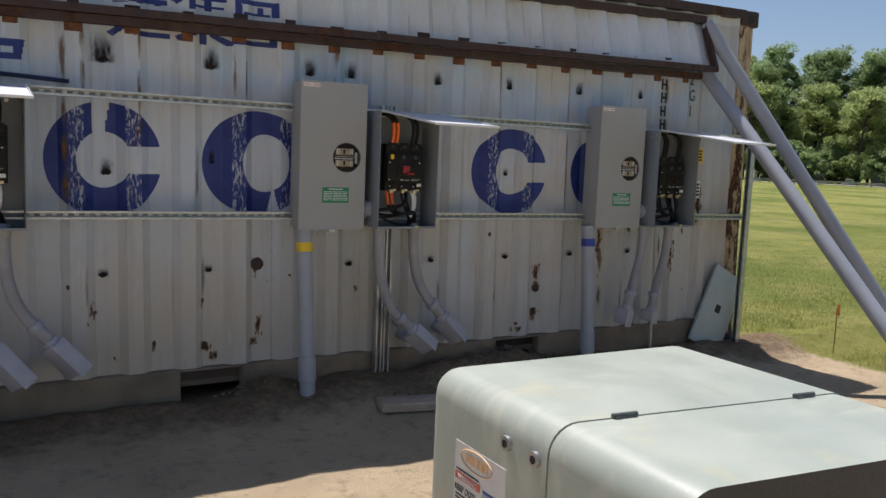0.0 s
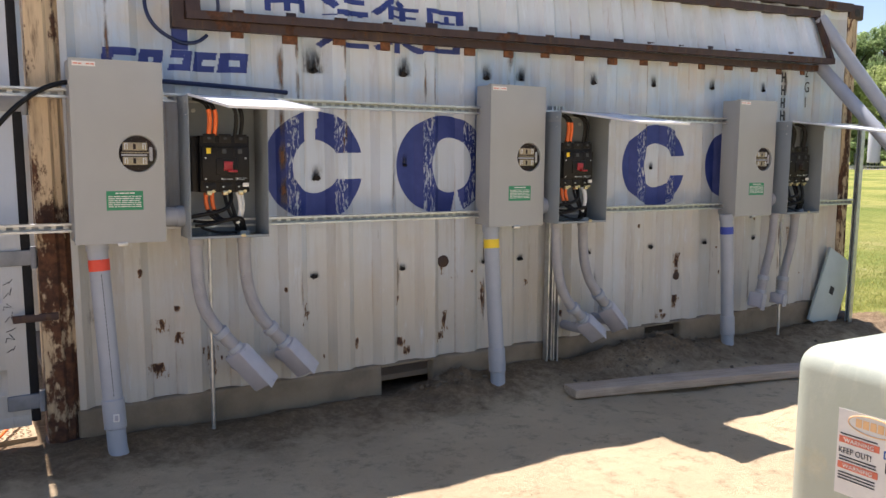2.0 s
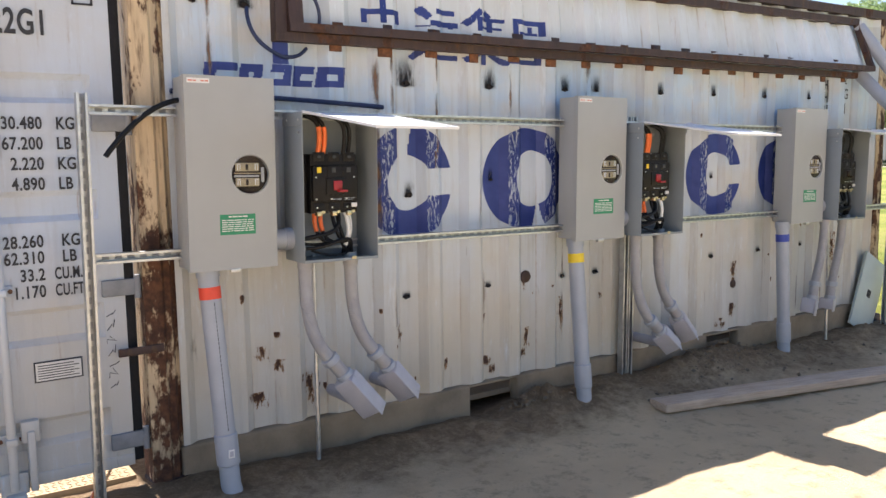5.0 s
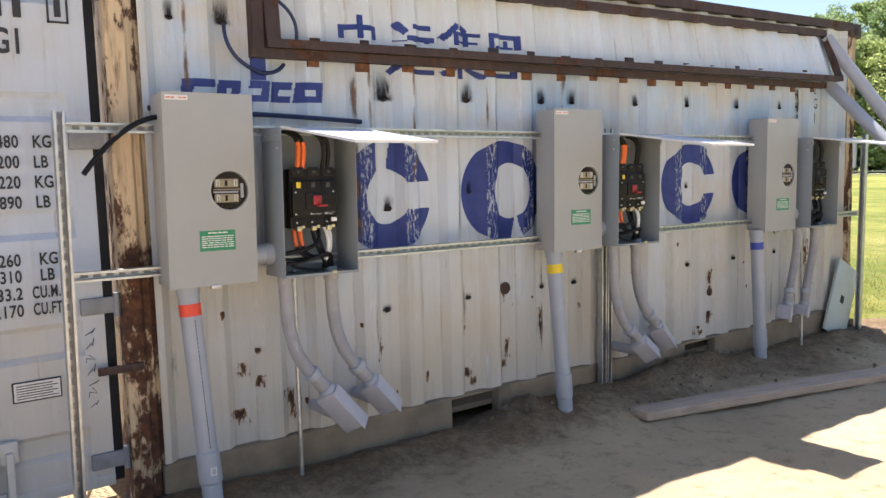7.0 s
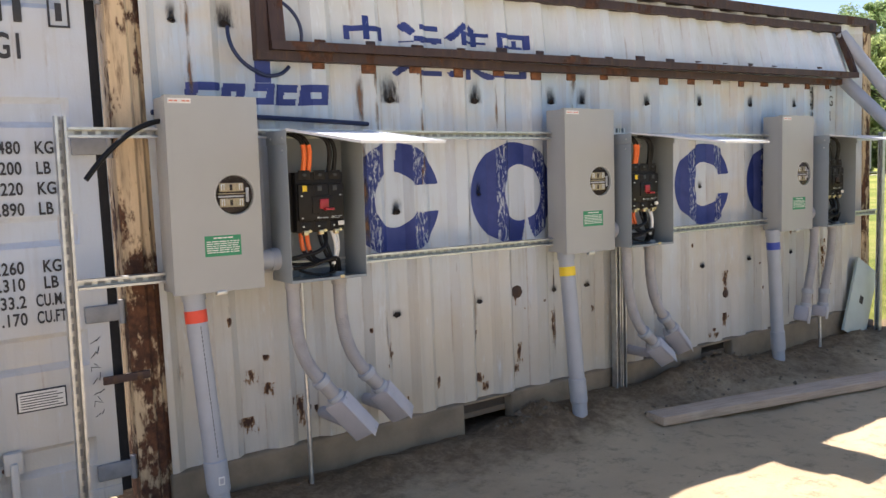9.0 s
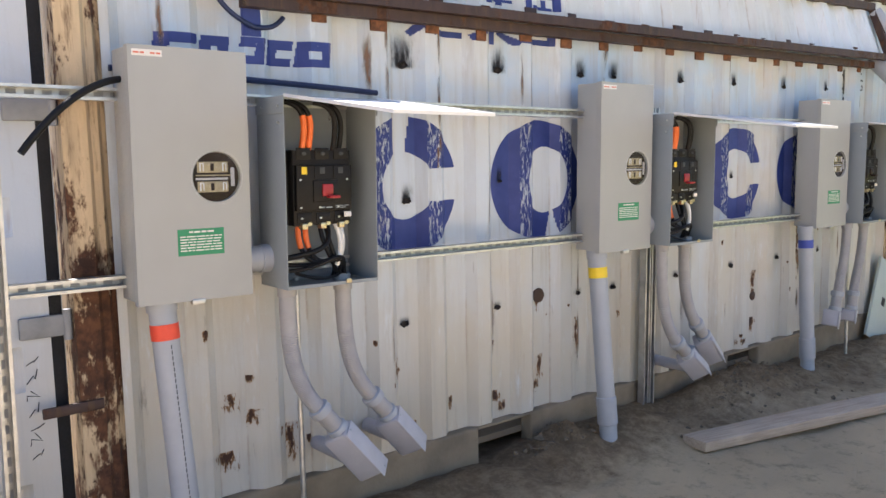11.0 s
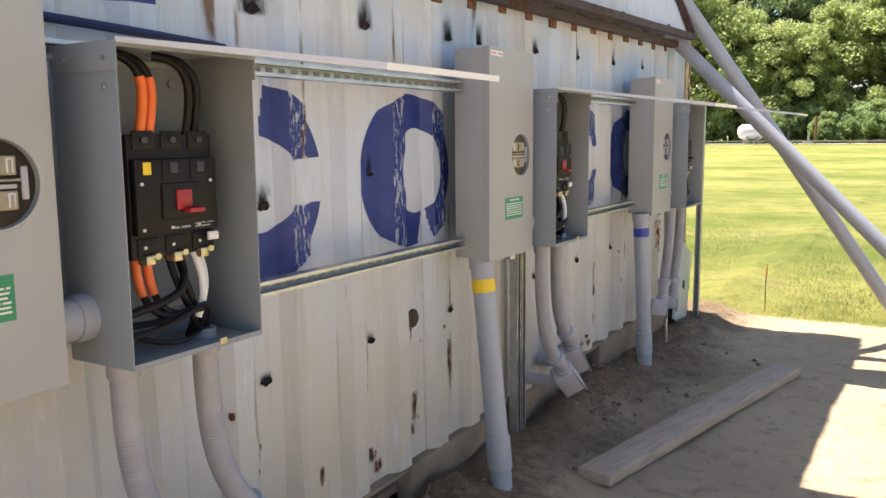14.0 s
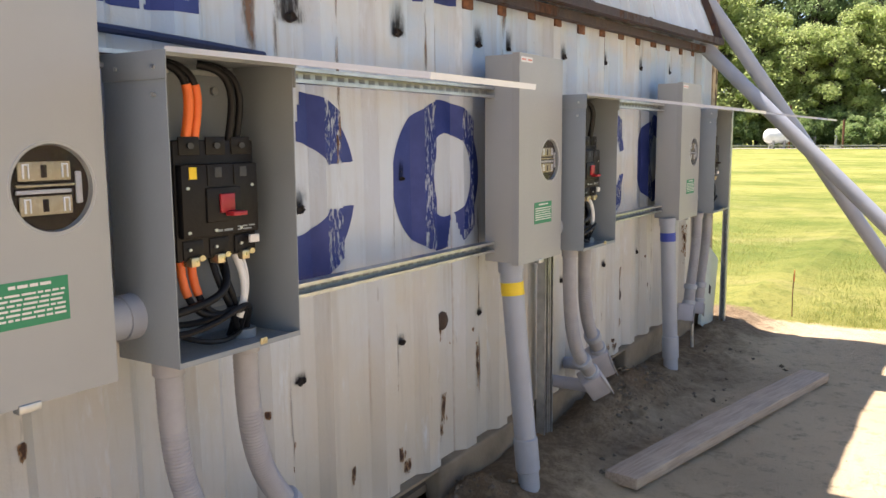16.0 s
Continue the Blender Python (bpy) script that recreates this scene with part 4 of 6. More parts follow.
part("handle_catch", bm, M["door"], door, "painted handle catch")
for z in (0.32, 0.99, 1.68, 2.3):
    bm = nb()
    box(bm, -0.13, 0.03, -0.02, 0.0, z - 0.035, z + 0.035, 0.006)
    tube(bm, [(0.015, -0.014, z - 0.05), (0.015, -0.014, z + 0.05)], 0.014, 12)
    part("hinge", bm, M["grime"], door, "flat strap hinge")
bm = nb()
box(bm, -0.09, 0.10, -0.064, -0.052, 0.70, 0.735, 0.004)
part("steel_strap", bm, M["beam"], door, "rusty flat bar across the door gap")
x, z = L(-0.46, 1.92)
lettering("size_code", "22G1", 0.135, on_front(x, -0.004, z), M["ink"], door, 0.64, bold=0.022)
for i, (a_, b_, c_) in enumerate((("30.480", "KG", 1.555), ("67.200", "LB", 1.475), ("2.220", "KG", 1.395), ("4.890", "LB", 1.315), ("28.260", "KG", 1.085), ("62.310", "LB", 1.02), ("33.2", "CU.M.", 0.95), ("1.170", "CU.FT.", 0.882))):
    x, z = L(-0.297 if i < 4 else -0.314, c_)
    lettering("weight_line", a_, 0.068, on_front(x, -0.004, z), M["ink"], door, 0.74, bold=0.022, flush_right=True)
    x, z = L(-0.247 if i < 6 else -0.279, c_)
    lettering("weight_line", b_, 0.068, on_front(x, -0.004, z), M["ink"], door, 0.74 if i < 6 else 0.56, bold=0.022)
for i in range(5):
    x, z = L(-0.56 + 0.068 * i, 2.06)
    bm = nb()
    box(bm, x, x + 0.030, -0.005, -0.001, z, z + 0.10, 0.002)
    part("number_bar", bm, M["ink"], door)
bm = nb()
x, z = L(-0.165, 2.05)
for bx in ((x, x + 0.008, z, z + 0.12), (x + 0.072, x + 0.08, z, z + 0.12), (x, x + 0.08, z, z + 0.008), (x, x + 0.08, z + 0.112, z + 0.12), (x + 0.028, x + 0.052, z + 0.025, z + 0.095)):
    box(bm, bx[0], bx[1], -0.005, -0.001, bx[2], bx[3])
part("check_frame", bm, M["ink"], door)
for zc_, long_, lean_ in ((0.56, 0.030, 0.010), (0.605, 0.045, -0.012), (0.655, 0.020, 0.018), (0.70, 0.05, 0.006), (0.755, 0.034, -0.016), (0.81, 0.05, 0.008), (0.87, 0.028, 0.014)):
    bm = nb()
    tube(bm, [(-0.118 + 0.1 * lean_, -0.0015, zc_), (-0.104 + lean_, -0.0015, zc_ + long_ * 0.5), (-0.088 - lean_ * 0.4, -0.0015, zc_ + long_ * 0.25), (-0.092 + lean_, -0.0015, zc_ + long_ * 0.9)], 0.0016, 5)
    part("scrawl_stroke", bm, M["ink"], door, "faint hand-drawn stroke")
bm = nb()
x, z = L(-0.375, 0.53)
box(bm, x, x + 0.185, -0.006, -0.001, z, z + 0.085, 0.001)
pl = part("data_plate", bm, M["ink"], door, "small white data plate with a dark rim")
bm = nb()
box(bm, x + 0.006, x + 0.179, -0.008, -0.005, z + 0.006, z + 0.079)
part("plate_face", bm, M["sticker"], pl, "white plate with grey lines too small to read")
for i in range(6):
    bm = nb()
    box(bm, x + 0.014, x + 0.17 - 0.02 * (i % 2), -0.0095, -0.0075, z + 0.014 + i * 0.0105, z + 0.0175 + i * 0.0105)
    part("text_bar", bm, M["ink"], pl)

# ---- strut frame ----
SY = -0.135        # middle of the channel


def channel(name, p0, p1, face, label, group="strut frame"):
    """A slotted steel channel: three webs with folded lips, long slots in the back."""
    p0, p1 = Vector(p0), Vector(p1)
    n = (p1 - p0).length
    bm = nb()
    w, h, t = 0.041, 0.041, 0.0025
    a, b, lip = w / 2, h / 2, 0.010
    prof = [(-a + lip, -b + 0.009), (-a + lip, -b), (-a, -b), (-a, b), (a, b), (a, -b), (a - lip, -b), (a - lip, -b + 0.009),
            (a - lip + t, -b + 0.009), (a - lip + t, -b + t), (a - t, -b + t), (a - t, b - t), (-a + t, b - t), (-a + t, -b + t), (-a + lip - t, -b + t), (-a + lip - t, -b + 0.009)]
    prof[8:10] = [(a - lip - t + 2 * t, -b + 0.009), (a - lip + t, -b + t)]
    ends = [[bm.verts.new((u, v, z)) for u, v in prof] for z in (0, n)]
    for k in range(len(prof)):
        bm.faces.new((ends[0][k], ends[0][(k + 1) % len(prof)], ends[1][(k + 1) % len(prof)], ends[1][k]))
    for e in ends:
        bm.faces.new(e)
    d = (p1 - p0).normalized()
    yv = Vector(face).normalized()
    xv = yv.cross(d)
    m = Matrix((xv, yv, d)).transposed().to_4x4()
    m.translation = p0
    ob = thing(name, label, "steel channel", group)
    bmesh.ops.transform(bm, matrix=m, verts=bm.verts)
    body = part("channel_body", bm, M["galv"], ob)
    bm = nb()
    z = 0.03
    while z < n - 0.03:
        box(bm, -0.007, 0.007, h / 2 - t - 0.0012, h / 2 - t - 0.0004, z, z + 0.028)
        z += 0.05
    bmesh.ops.transform(bm, matrix=m, verts=bm.verts)
    tagged(part("slotted_web", bm, M["punch"], body, "back web with punched slots"), kind="stuff")
    return ob


for z in STRUTZ:
    channel("strut_rail", (-0.15, SY, z), (5.98, SY, z), (0, 1, 0), "level galvanised slotted channel carrying the electrical boxes")
channel("strut_post", (-0.182, SY - 0.043, -0.02), (-0.182, SY - 0.043, 1.69), (0, 1, 0), "upright galvanised slotted channel in front of the open door")
channel("strut_post", (2.99, SY + 0.043, -0.03), (2.985, SY + 0.043, 1.68), (0, 1, 0), "upright galvanised channel set in the soil")
channel("strut_post", (2.94, SY + 0.043, -0.03), (2.935, SY + 0.043, 1.68), (0, 1, 0), "upright galvanised channel set in the soil")
channel("strut_post", (5.975, SY - 0.02, -0.03), (5.985, SY - 0.02, 1.68), (1, 0, 0), "upright galvanised channel at the end of the frame")
for x, top in ((0.795, 0.99), (5.06, 0.99)):
    bm = nb()
    tube(bm, [(x, -0.19, -0.06), (x + 0.005, -0.16, top)], 0.0105, 10)
    solo("ground_rod", bm, M["galv"], "thin steel earth rod driven into the soil", "rod", "earth rods")
bm = nb()
tube(bm, bez((0.19, -0.19, 1.675), (0.10, -0.22, 1.66), (0.0, -0.23, 1.60), (-0.115, -0.24, 1.445), 14), 0.011, 10)
solo("loose_cable", bm, M["cable"], "cut end of black cable sticking out of the meter box", "cable")

# ---- meter boxes ----


def bars(bm, x0, x1, y, z0, z1, rows, rng):
    """Rows of unreadable lines."""
    step = (z1 - z0) / rows
    for i in range(rows):
        u = x0
        while u < x1 - 0.006:
            w = min(rng.uniform(0.008, 0.03), x1 - u)
            box(bm, u, u + w, y - 0.0008, y, z0 + i * step + step * 0.25, z0 + i * step + step * 0.7)
            u += w + 0.004


def meter_box():
    ob = thing("meter_box", "grey enamelled electric meter box with round window and green sticker", "meter box", "meter boxes")
    w, h = 0.385, 0.80
    bm = nb()
    box(bm, 0, w, 0.012, 0.15, 0, h - 0.006, 0.003)
    part("box_body", bm, M["grey"], ob)
    # cover with a round opening
    bm = nb()
    cx, cz, r = 0.272, 0.392, 0.083
    n = 40
    rim_f, rim_b = [], []
    for i in range(n):
        a_ = 2 * math.pi * i / n
        rim_f.append(bm.verts.new((cx + r * math.cos(a_), 0.0, cz + r * math.sin(a_))))
        rim_b.append(bm.verts.new((cx + r * 0.96 * math.cos(a_), 0.0145, cz + r * 0.96 * math.sin(a_))))
    out = []
    for i in range(n):
        a_ = 2 * math.pi * i / n
        c_, s_ = math.cos(a_), math.sin(a_)
        k_ = min((w - 0.002 - cx if c_ > 0 else cx - 0.002) / abs(c_) if abs(c_) > 1e-6 else 9, (h - 0.004 - cz if s_ > 0 else cz + 0.004) / abs(s_) if abs(s_) > 1e-6 else 9)
        out.append(bm.verts.new((cx + c_ * k_, 0.0, cz + s_ * k_)))
    for i in range(n):
        j = (i + 1) % n
        bm.faces.new((rim_f[i], rim_f[j], out[j], out[i]))
        bm.faces.new((rim_f[j], rim_f[i], rim_b[i], rim_b[j]))
    box(bm, -0.001, 0.004, 0.0005, 0.03, -0.006, h - 0.004)
    box(bm, w - 0.004, w + 0.001, 0.0005, 0.03, -0.006, h - 0.004)
    box(bm, -0.001, w + 0.001, 0.0005, 0.03, -0.009, -0.004)
    box(bm, -0.001, w + 0.001, 0.0005, 0.03, h - 0.005, h - 0.001)
    # corners that the fan leaves open
    for px, pz in ((0.002, -0.004), (w - 0.002, -0.004), (w - 0.002, h - 0.004), (0.002, h - 0.004)):
        near = sorted(out, key=lambda v: (v.co.x - px) ** 2 + (v.co.z - pz) ** 2)[:2]
        c_ = bm.verts.new((px, 0.0, pz))
        bm.faces.new((near[0], near[1], c_))
    part("cover", bm, M["grey"], ob)
    bm = nb()
    tube(bm, [(cx, -0.0015, cz), (cx, 0.004, cz)], r + 0.006, 40, False)
    ringm = bm
    part("window_rim", ringm, M["lid"], ob)
    bm = nb()
    tube(bm, [(cx, 0.0112, cz), (cx, 0.0120, cz)], r * 0.97, 32)
    part("socket_back", bm, M["brown_jaw"], ob, "dark meter socket behind the window")
    for sz_ in (-1, 1):
        bm = nb()
        v = cz + sz_ * 0.032
        box(bm, cx - 0.064, cx + 0.042, 0.006, 0.0112, v - 0.018, v + 0.018, 0.003)
        jaw = part("socket_block", bm, M["jaw"], ob, "smoky plastic socket block")
        for u in (cx - 0.050, cx + 0.028):
            bm = nb()
            box(bm, u - 0.007, u - 0.003, 0.0035, 0.0062, v - 0.013, v + 0.013, 0.001)
            box(bm, u + 0.004, u + 0.007, 0.0035, 0.0062, v - 0.013, v + 0.013, 0.001)
            box(bm, u - 0.007, u + 0.007, 0.0035, 0.0062, v + 0.011, v + 0.014, 0.001)
            part("jaw_clip", bm, M["lid"], jaw, "pale metal clip")
        bm = nb()
        box(bm, cx - 0.020, cx - 0.008, 0.0045, 0.0062, v - 0.012, v + 0.012, 0.001)
        part("jaw_slot", bm, M["brown_jaw"], jaw)
    bm = nb()
    box(bm, cx - 0.070, cx + 0.040, 0.004, 0.011, cz - 0.010, cz - 0.002, 0.002)
    part("socket_bar", bm, M["lb_cover"], ob, "clear plastic bar across the socket")
    bm = nb()
    box(bm, cx - 0.070, cx + 0.050, 0.004, 0.011, cz + 0.003, cz + 0.008, 0.002)
    part("socket_bar", bm, M["jaw"], ob, "clear plastic bar across the socket")
    bm = nb()
    box(bm, cx + 0.050, cx + 0.064, 0.005, 0.0112, cz - 0.032, cz + 0.030, 0.003)
    part("side_tab", bm, M["lb_cover"], ob, "pale side tab")
    bm = nb()
    tube(bm, [(cx, 0.000, cz), (cx, 0.0015, cz)], r * 0.99, 32)
    g = part("window_glass", bm, M["glass"], ob, "clear round cover")
    g.visible_shadow = False
    bm = nb()
    box(bm, 0.132, 0.288, -0.001, 0.0, 0.140, 0.226)
    st = part("green_sticker", bm, M["green"], ob, "green inspection sticker with white lines")
    bm = nb()
    q = random.Random(3)
    bars(bm, 0.17, 0.26, -0.001, 0.210, 0.223, 1, q)
    bars(bm, 0.140, 0.280, -0.001, 0.152, 0.206, 6, q)
    tagged(part("text_block", bm, M["sticker"], st), kind="stuff")
    bm = nb()
    box(bm, 0.012, 0.105, -0.001, 0.0, h - 0.034, h - 0.014)
    wt = part("warning_label", bm, M["sticker"], ob, "small white and red label")
    bm = nb()
    bars(bm, 0.016, 0.05, -0.001, h - 0.030, h - 0.018, 1, q)
    bars(bm, 0.068, 0.10, -0.001, h - 0.030, h - 0.018, 1, q)
    tagged(part("text_block", bm, M["red_ink"], wt), kind="stuff")
    bm = nb()
    box(bm, w * 0.5 - 0.02, w * 0.5 + 0.025, -0.004, 0.02, -0.022, -0.004, 0.003)
    part("cover_latch", bm, M["galv"], ob, "small sealing latch")
    return ob


BOX_Z = 0.976
first = meter_box()
first.matrix_world = pose(0.19, -0.268, BOX_Z)
meters = [first] + [copy_thing(first, pose(x, -0.262, BOX_Z)) for x in (2.365, 4.425)]

# ---- breaker enclosures ----


def breaker_enclosure():
    ob = thing("breaker_enclosure", "open blue-grey steel breaker enclosure with raised lid", "electrical enclosure", "breaker enclosures")
    w, h, d, t = 0.37, 0.655, 0.20, 0.003
    for name, c in (("side_plate", (0, t, 0, d, 0, h)), ("side_plate", (w - t, w, 0, d, 0, h)), ("back_plate", (t, w - t, d - t, d, 0, h)), ("bottom_plate", (t, w - t, 0, d - t, 0, t)), ("top_plate", (-0.002, w + 0.002, -0.006, d, h, h + t))):
        bm = nb()
        box(bm, *c, 0.001)
        part(name, bm, M["encl"], ob)
    bm = nb()
    box(bm, -0.004, -0.0008, -0.006, d, h - 0.055, h + 0.002, 0.001)
    box(bm, w + 0.0008, w + 0.004, -0.006, d, h - 0.055, h + 0.002, 0.001)
    box(bm, -0.004, w + 0.004, -0.008, -0.0055, h - 0.010, h + 0.002)
    part("rain_hood", bm, M["encl"], ob)
    for sy_, sz_ in ((0.03, h - 0.03), (0.035, h - 0.085), (0.15, h - 0.03)):
        bm = nb()
        tube(bm, [(-0.0075, sy_, sz_), (0.0, sy_, sz_)], 0.0045, 10)
        part("screw", bm, M["galv"], ob)
    for sx_ in (0.07, 0.30):
        bm = nb()
        tube(bm, [(sx_, d - 0.012, h - 0.06), (sx_, d - 0.002, h - 0.06)], 0.010, 10)
        part("mounting_bolt", bm, M["galv"], ob)
    bm = nb()
    box(bm, 0, w, 0, 0.002, 0, 0.012)
    part("front_lip", bm, M["encl"], ob)
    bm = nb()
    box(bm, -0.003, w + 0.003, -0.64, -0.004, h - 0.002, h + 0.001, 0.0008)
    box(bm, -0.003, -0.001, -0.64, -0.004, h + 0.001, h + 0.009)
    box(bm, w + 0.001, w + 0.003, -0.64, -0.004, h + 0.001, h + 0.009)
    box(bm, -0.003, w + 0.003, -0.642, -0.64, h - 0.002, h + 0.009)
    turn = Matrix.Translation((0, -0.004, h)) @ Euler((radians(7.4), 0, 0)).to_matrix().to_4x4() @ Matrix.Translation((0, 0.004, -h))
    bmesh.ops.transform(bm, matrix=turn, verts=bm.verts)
    part("lid", bm, M["lid"], ob, "raised sheet-metal lid, sunlit brightness put into its pale colour")
    # moulded-case breaker
    bx, bz = 0.066, 0.212
    SX, SZ = 1.14, 0.87
    fitm = Matrix.Translation((bx, 0, bz)) @ Matrix.Diagonal((SX, 1, SZ, 1)) @ Matrix.Translation((-bx, 0, -bz))

    def fitted(bm_):
        bmesh.ops.transform(bm_, matrix=fitm, verts=bm_.verts)
        return bm_

    bm = nb()
    box(bm, bx, bx + 0.205, 0.070, d - t, bz, bz + 0.305, 0.004)
    box(bm, bx + 0.004, bx + 0.201, 0.052, 0.075, bz + 0.060, bz + 0.245, 0.005)
    box(bm, bx + 0.060, bx + 0.150, 0.046, 0.056, bz + 0.095, bz + 0.185, 0.004)
    brk = part("breaker", fitted(bm), M["black"], ob, "black moulded-case circuit breaker")
    bm = nb()
    box(bm, bx - 0.030, bx - 0.001, 0.098, d - t, bz + 0.004, bz + 0.300, 0.004)
    part("side_block", fitted(bm), M["black"], brk)
    for rx_ in (0.066, 0.134):
        bm = nb()
        box(bm, bx + rx_, bx + rx_ + 0.004, 0.0495, 0.054, bz + 0.190, bz + 0.242, 0.001)
        part("case_ridge", fitted(bm), M["black"], brk)
    for i in range(3):
        for z_ in (0.268, 0.006):
            bm = nb()
            box(bm, bx + 0.012 + i * 0.066, bx + 0.062 + i * 0.066, 0.0665, 0.0712, bz + z_, bz + z_ + 0.046, 0.002)
            part("terminal_cover", fitted(bm), M["black"], brk)
    bm = nb()
    box(bm, bx + 0.090, bx + 0.128, 0.040, 0.048, bz + 0.118, bz + 0.168, 0.003)
    box(bm, bx + 0.104, bx + 0.142, 0.018, 0.046, bz + 0.110, bz + 0.122, 0.003)
    part("breaker_handle", fitted(bm), M["red"], brk, "red breaker handle")
    bm = nb()
    box(bm, bx + 0.022, bx + 0.040, 0.0505, 0.053, bz + 0.208, bz + 0.238)
    part("yellow_tag", fitted(bm), M["tape_yellow"], brk, "small yellow tag")
    for wx_ in (0.086, 0.152):
        bm = nb()
        box(bm, bx + wx_, bx + wx_ + 0.018, 0.0512, 0.0524, bz + 0.210, bz + 0.236, 0.0005)
        part("smoked_window", fitted(bm), M["dark_gear"], brk, "small smoked window")
    for wx_, wz_ in ((0.018, 0.074), (0.084, 0.074), (0.150, 0.074), (0.018, 0.186), (0.184, 0.186)):
        bm = nb()
        tube(bm, [(bx + wx_, 0.0525, bz + wz_), (bx + wx_, 0.0505, bz + wz_)], 0.0042, 10)
        part("case_screw", fitted(bm), M["galv"], brk)
    bm = nb()
    box(bm, bx + 0.170, bx + 0.196, 0.046, 0.054, bz + 0.030, bz + 0.052, 0.002)
    part("wire_tag", fitted(bm), M["sticker"], brk, "small pale wire tag")
    bm = nb()
    q = random.Random(8)
    bars(bm, bx + 0.088, bx + 0.128, 0.0525, bz + 0.066, bz + 0.079, 1, q)
    bars(bm, bx + 0.14, bx + 0.188, 0.0525, bz + 0.066, bz + 0.082, 2, q)
    tagged(part("text_block", fitted(bm), M["encl"], brk), kind="stuff")
    for i in range(3):
        u = bx + 0.037 + i * 0.066
        for hi in (1, 0):
            bm = nb()
            if hi:
                tube(bm, [(u, 0.064, bz + 0.291), (u, 0.061, bz + 0.291)], 0.008, 12)
            else:
                tube(bm, [(u - 0.012, 0.064, bz + 0.030), (u - 0.012, 0.060, bz + 0.030)], 0.004, 10)
            part("terminal", fitted(bm), M["dark_gear"] if hi else M["galv"], brk, "screw terminal")
        bm = nb()
        box(bm, u - 0.014, u + 0.006, 0.056, 0.085, bz - 0.014, bz + 0.010, 0.002)
        tube(bm, [(u + 0.013, 0.056, bz + 0.006), (u + 0.013, 0.066, bz + 0.006)], 0.008, 10)
        part("cable_lug", fitted(bm), M["brass"], brk, "brass cable lug")
    # supply cables from above
    for i, (u, tape) in enumerate(((bx + 0.040, True), (bx + 0.070, True), (bx + 0.165, False), (bx + 0.195, False))):
        y = 0.082 + 0.008 * (i % 2)
        zt = bz + 0.265
        pts = bez((u, y, zt - 0.02), (u + 0.014, y - 0.012, zt + 0.08), (u + 0.018, y - 0.035, zt + 0.16), (u - 0.06, y + 0.02, h - 0.010), 16)
        bm = nb()
        tube(bm, pts, 0.0095, 10)
        c = part("supply_cable", bm, M["cable"], ob, "thick black cable")
        if tape:
            bm = nb()
            tube(bm, pts[1:10], 0.0112, 10)
            part("orange_sleeve", bm, M["orange"], c, "orange phase tape")
    for i, (u, col) in enumerate(((bx + 0.030, "orange"), (bx + 0.060, "orange"), (bx + 0.120, "cable"), (bx + 0.145, "cable"))):
        y = 0.10
        p0 = (u, y, bz - 0.004)
        end = (0.285 - 0.014 * i, 0.10 + 0.012 * (i % 2), 0.012)
        if col == "orange":
            pts = bez(p0, (u - 0.01, y - 0.02, bz - 0.14), (u + 0.05, y - 0.05, 0.075), (0.2, 0.06, 0.085), 12) + bez((0.2, 0.06, 0.085), (0.26, 0.06, 0.09), (0.275, 0.08, 0.06), end, 8)[1:]
        else:
            pts = bez(p0, (u, y - 0.03, bz - 0.10), (u + 0.03, y - 0.04, 0.10), end, 14)
        bm = nb()
        tube(bm, pts, 0.0085, 10)
        c = part("load_cable", bm, M["cable"], ob, "thick black cable")
        if col == "orange":
            bm = nb()
            tube(bm, pts[:4], 0.0102, 10)
            part("orange_sleeve", bm, M["orange"], c, "orange phase tape")
    bm = nb()
    tube(bm, bez((bx + 0.178, 0.085, bz + 0.0), (bx + 0.188, 0.06, bz - 0.05), (bx + 0.190, 0.06, bz - 0.10), (bx + 0.170, 0.07, bz - 0.15), 10), 0.0095, 10)
    tube(bm, bez((bx + 0.196, 0.095, bz + 0.01), (bx + 0.208, 0.07, bz - 0.05), (bx + 0.202, 0.07, bz - 0.10), (bx + 0.185, 0.08, bz - 0.13), 10), 0.008, 10)
    part("neutral_wire", bm, M["white_wire"], ob, "white taped neutral wires")
    bm = nb()
    tube(bm, bez((bx + 0.150, 0.10, bz), (bx + 0.150, 0.05, bz - 0.10), (0.13, 0.03, 0.125), (0.012, 0.06, 0.100), 18), 0.0095, 10)
    part("slack_cable", bm, M["cable"], ob, "slack black cable")
    for k_ in range(2):
        bm = nb()
        tube(bm, bez((0.275 - 0.02 * k_, 0.09, 0.03), (0.27, 0.03 + 0.02 * k_, 0.16 - 0.03 * k_), (0.16, 0.02 + 0.03 * k_, 0.05), (0.03, 0.05 + 0.03 * k_, 0.06 + 0.02 * k_), 14), 0.0075, 8)
        part("slack_cable", bm, M["cable"], ob, "slack black cable")
    for k_ in range(1):
        bm = nb()
        tube(bm, bez((0.06, 0.06 + 0.03 * k_, 0.05), (0.12, 0.02 + 0.03 * k_, 0.02), (0.2, 0.05, 0.015 + 0.02 * k_), (0.28, 0.1, 0.03), 12), 0.006, 8)
        part("coiled_wire", bm, M["cable"], ob)
    bm = nb()
    tube(bm, [(0.275, 0.10, 0.004), (0.275, 0.10, 0.026)], 0.032, 18)
    part("conduit_bushing", bm, M["encl"], ob, "grey bushing in the floor")
    bm = nb()
    box(bm, w * 0.63, w * 0.63 + 0.022, -0.003, 0.003, 0.004, 0.020, 0.002)
    tube(bm, [(w * 0.63 + 0.011, -0.005, 0.012), (w * 0.63 + 0.011, 0, 0.012)], 0.004, 8)
    part("latch_clip", bm, M["brass"], ob, "small brass latch")
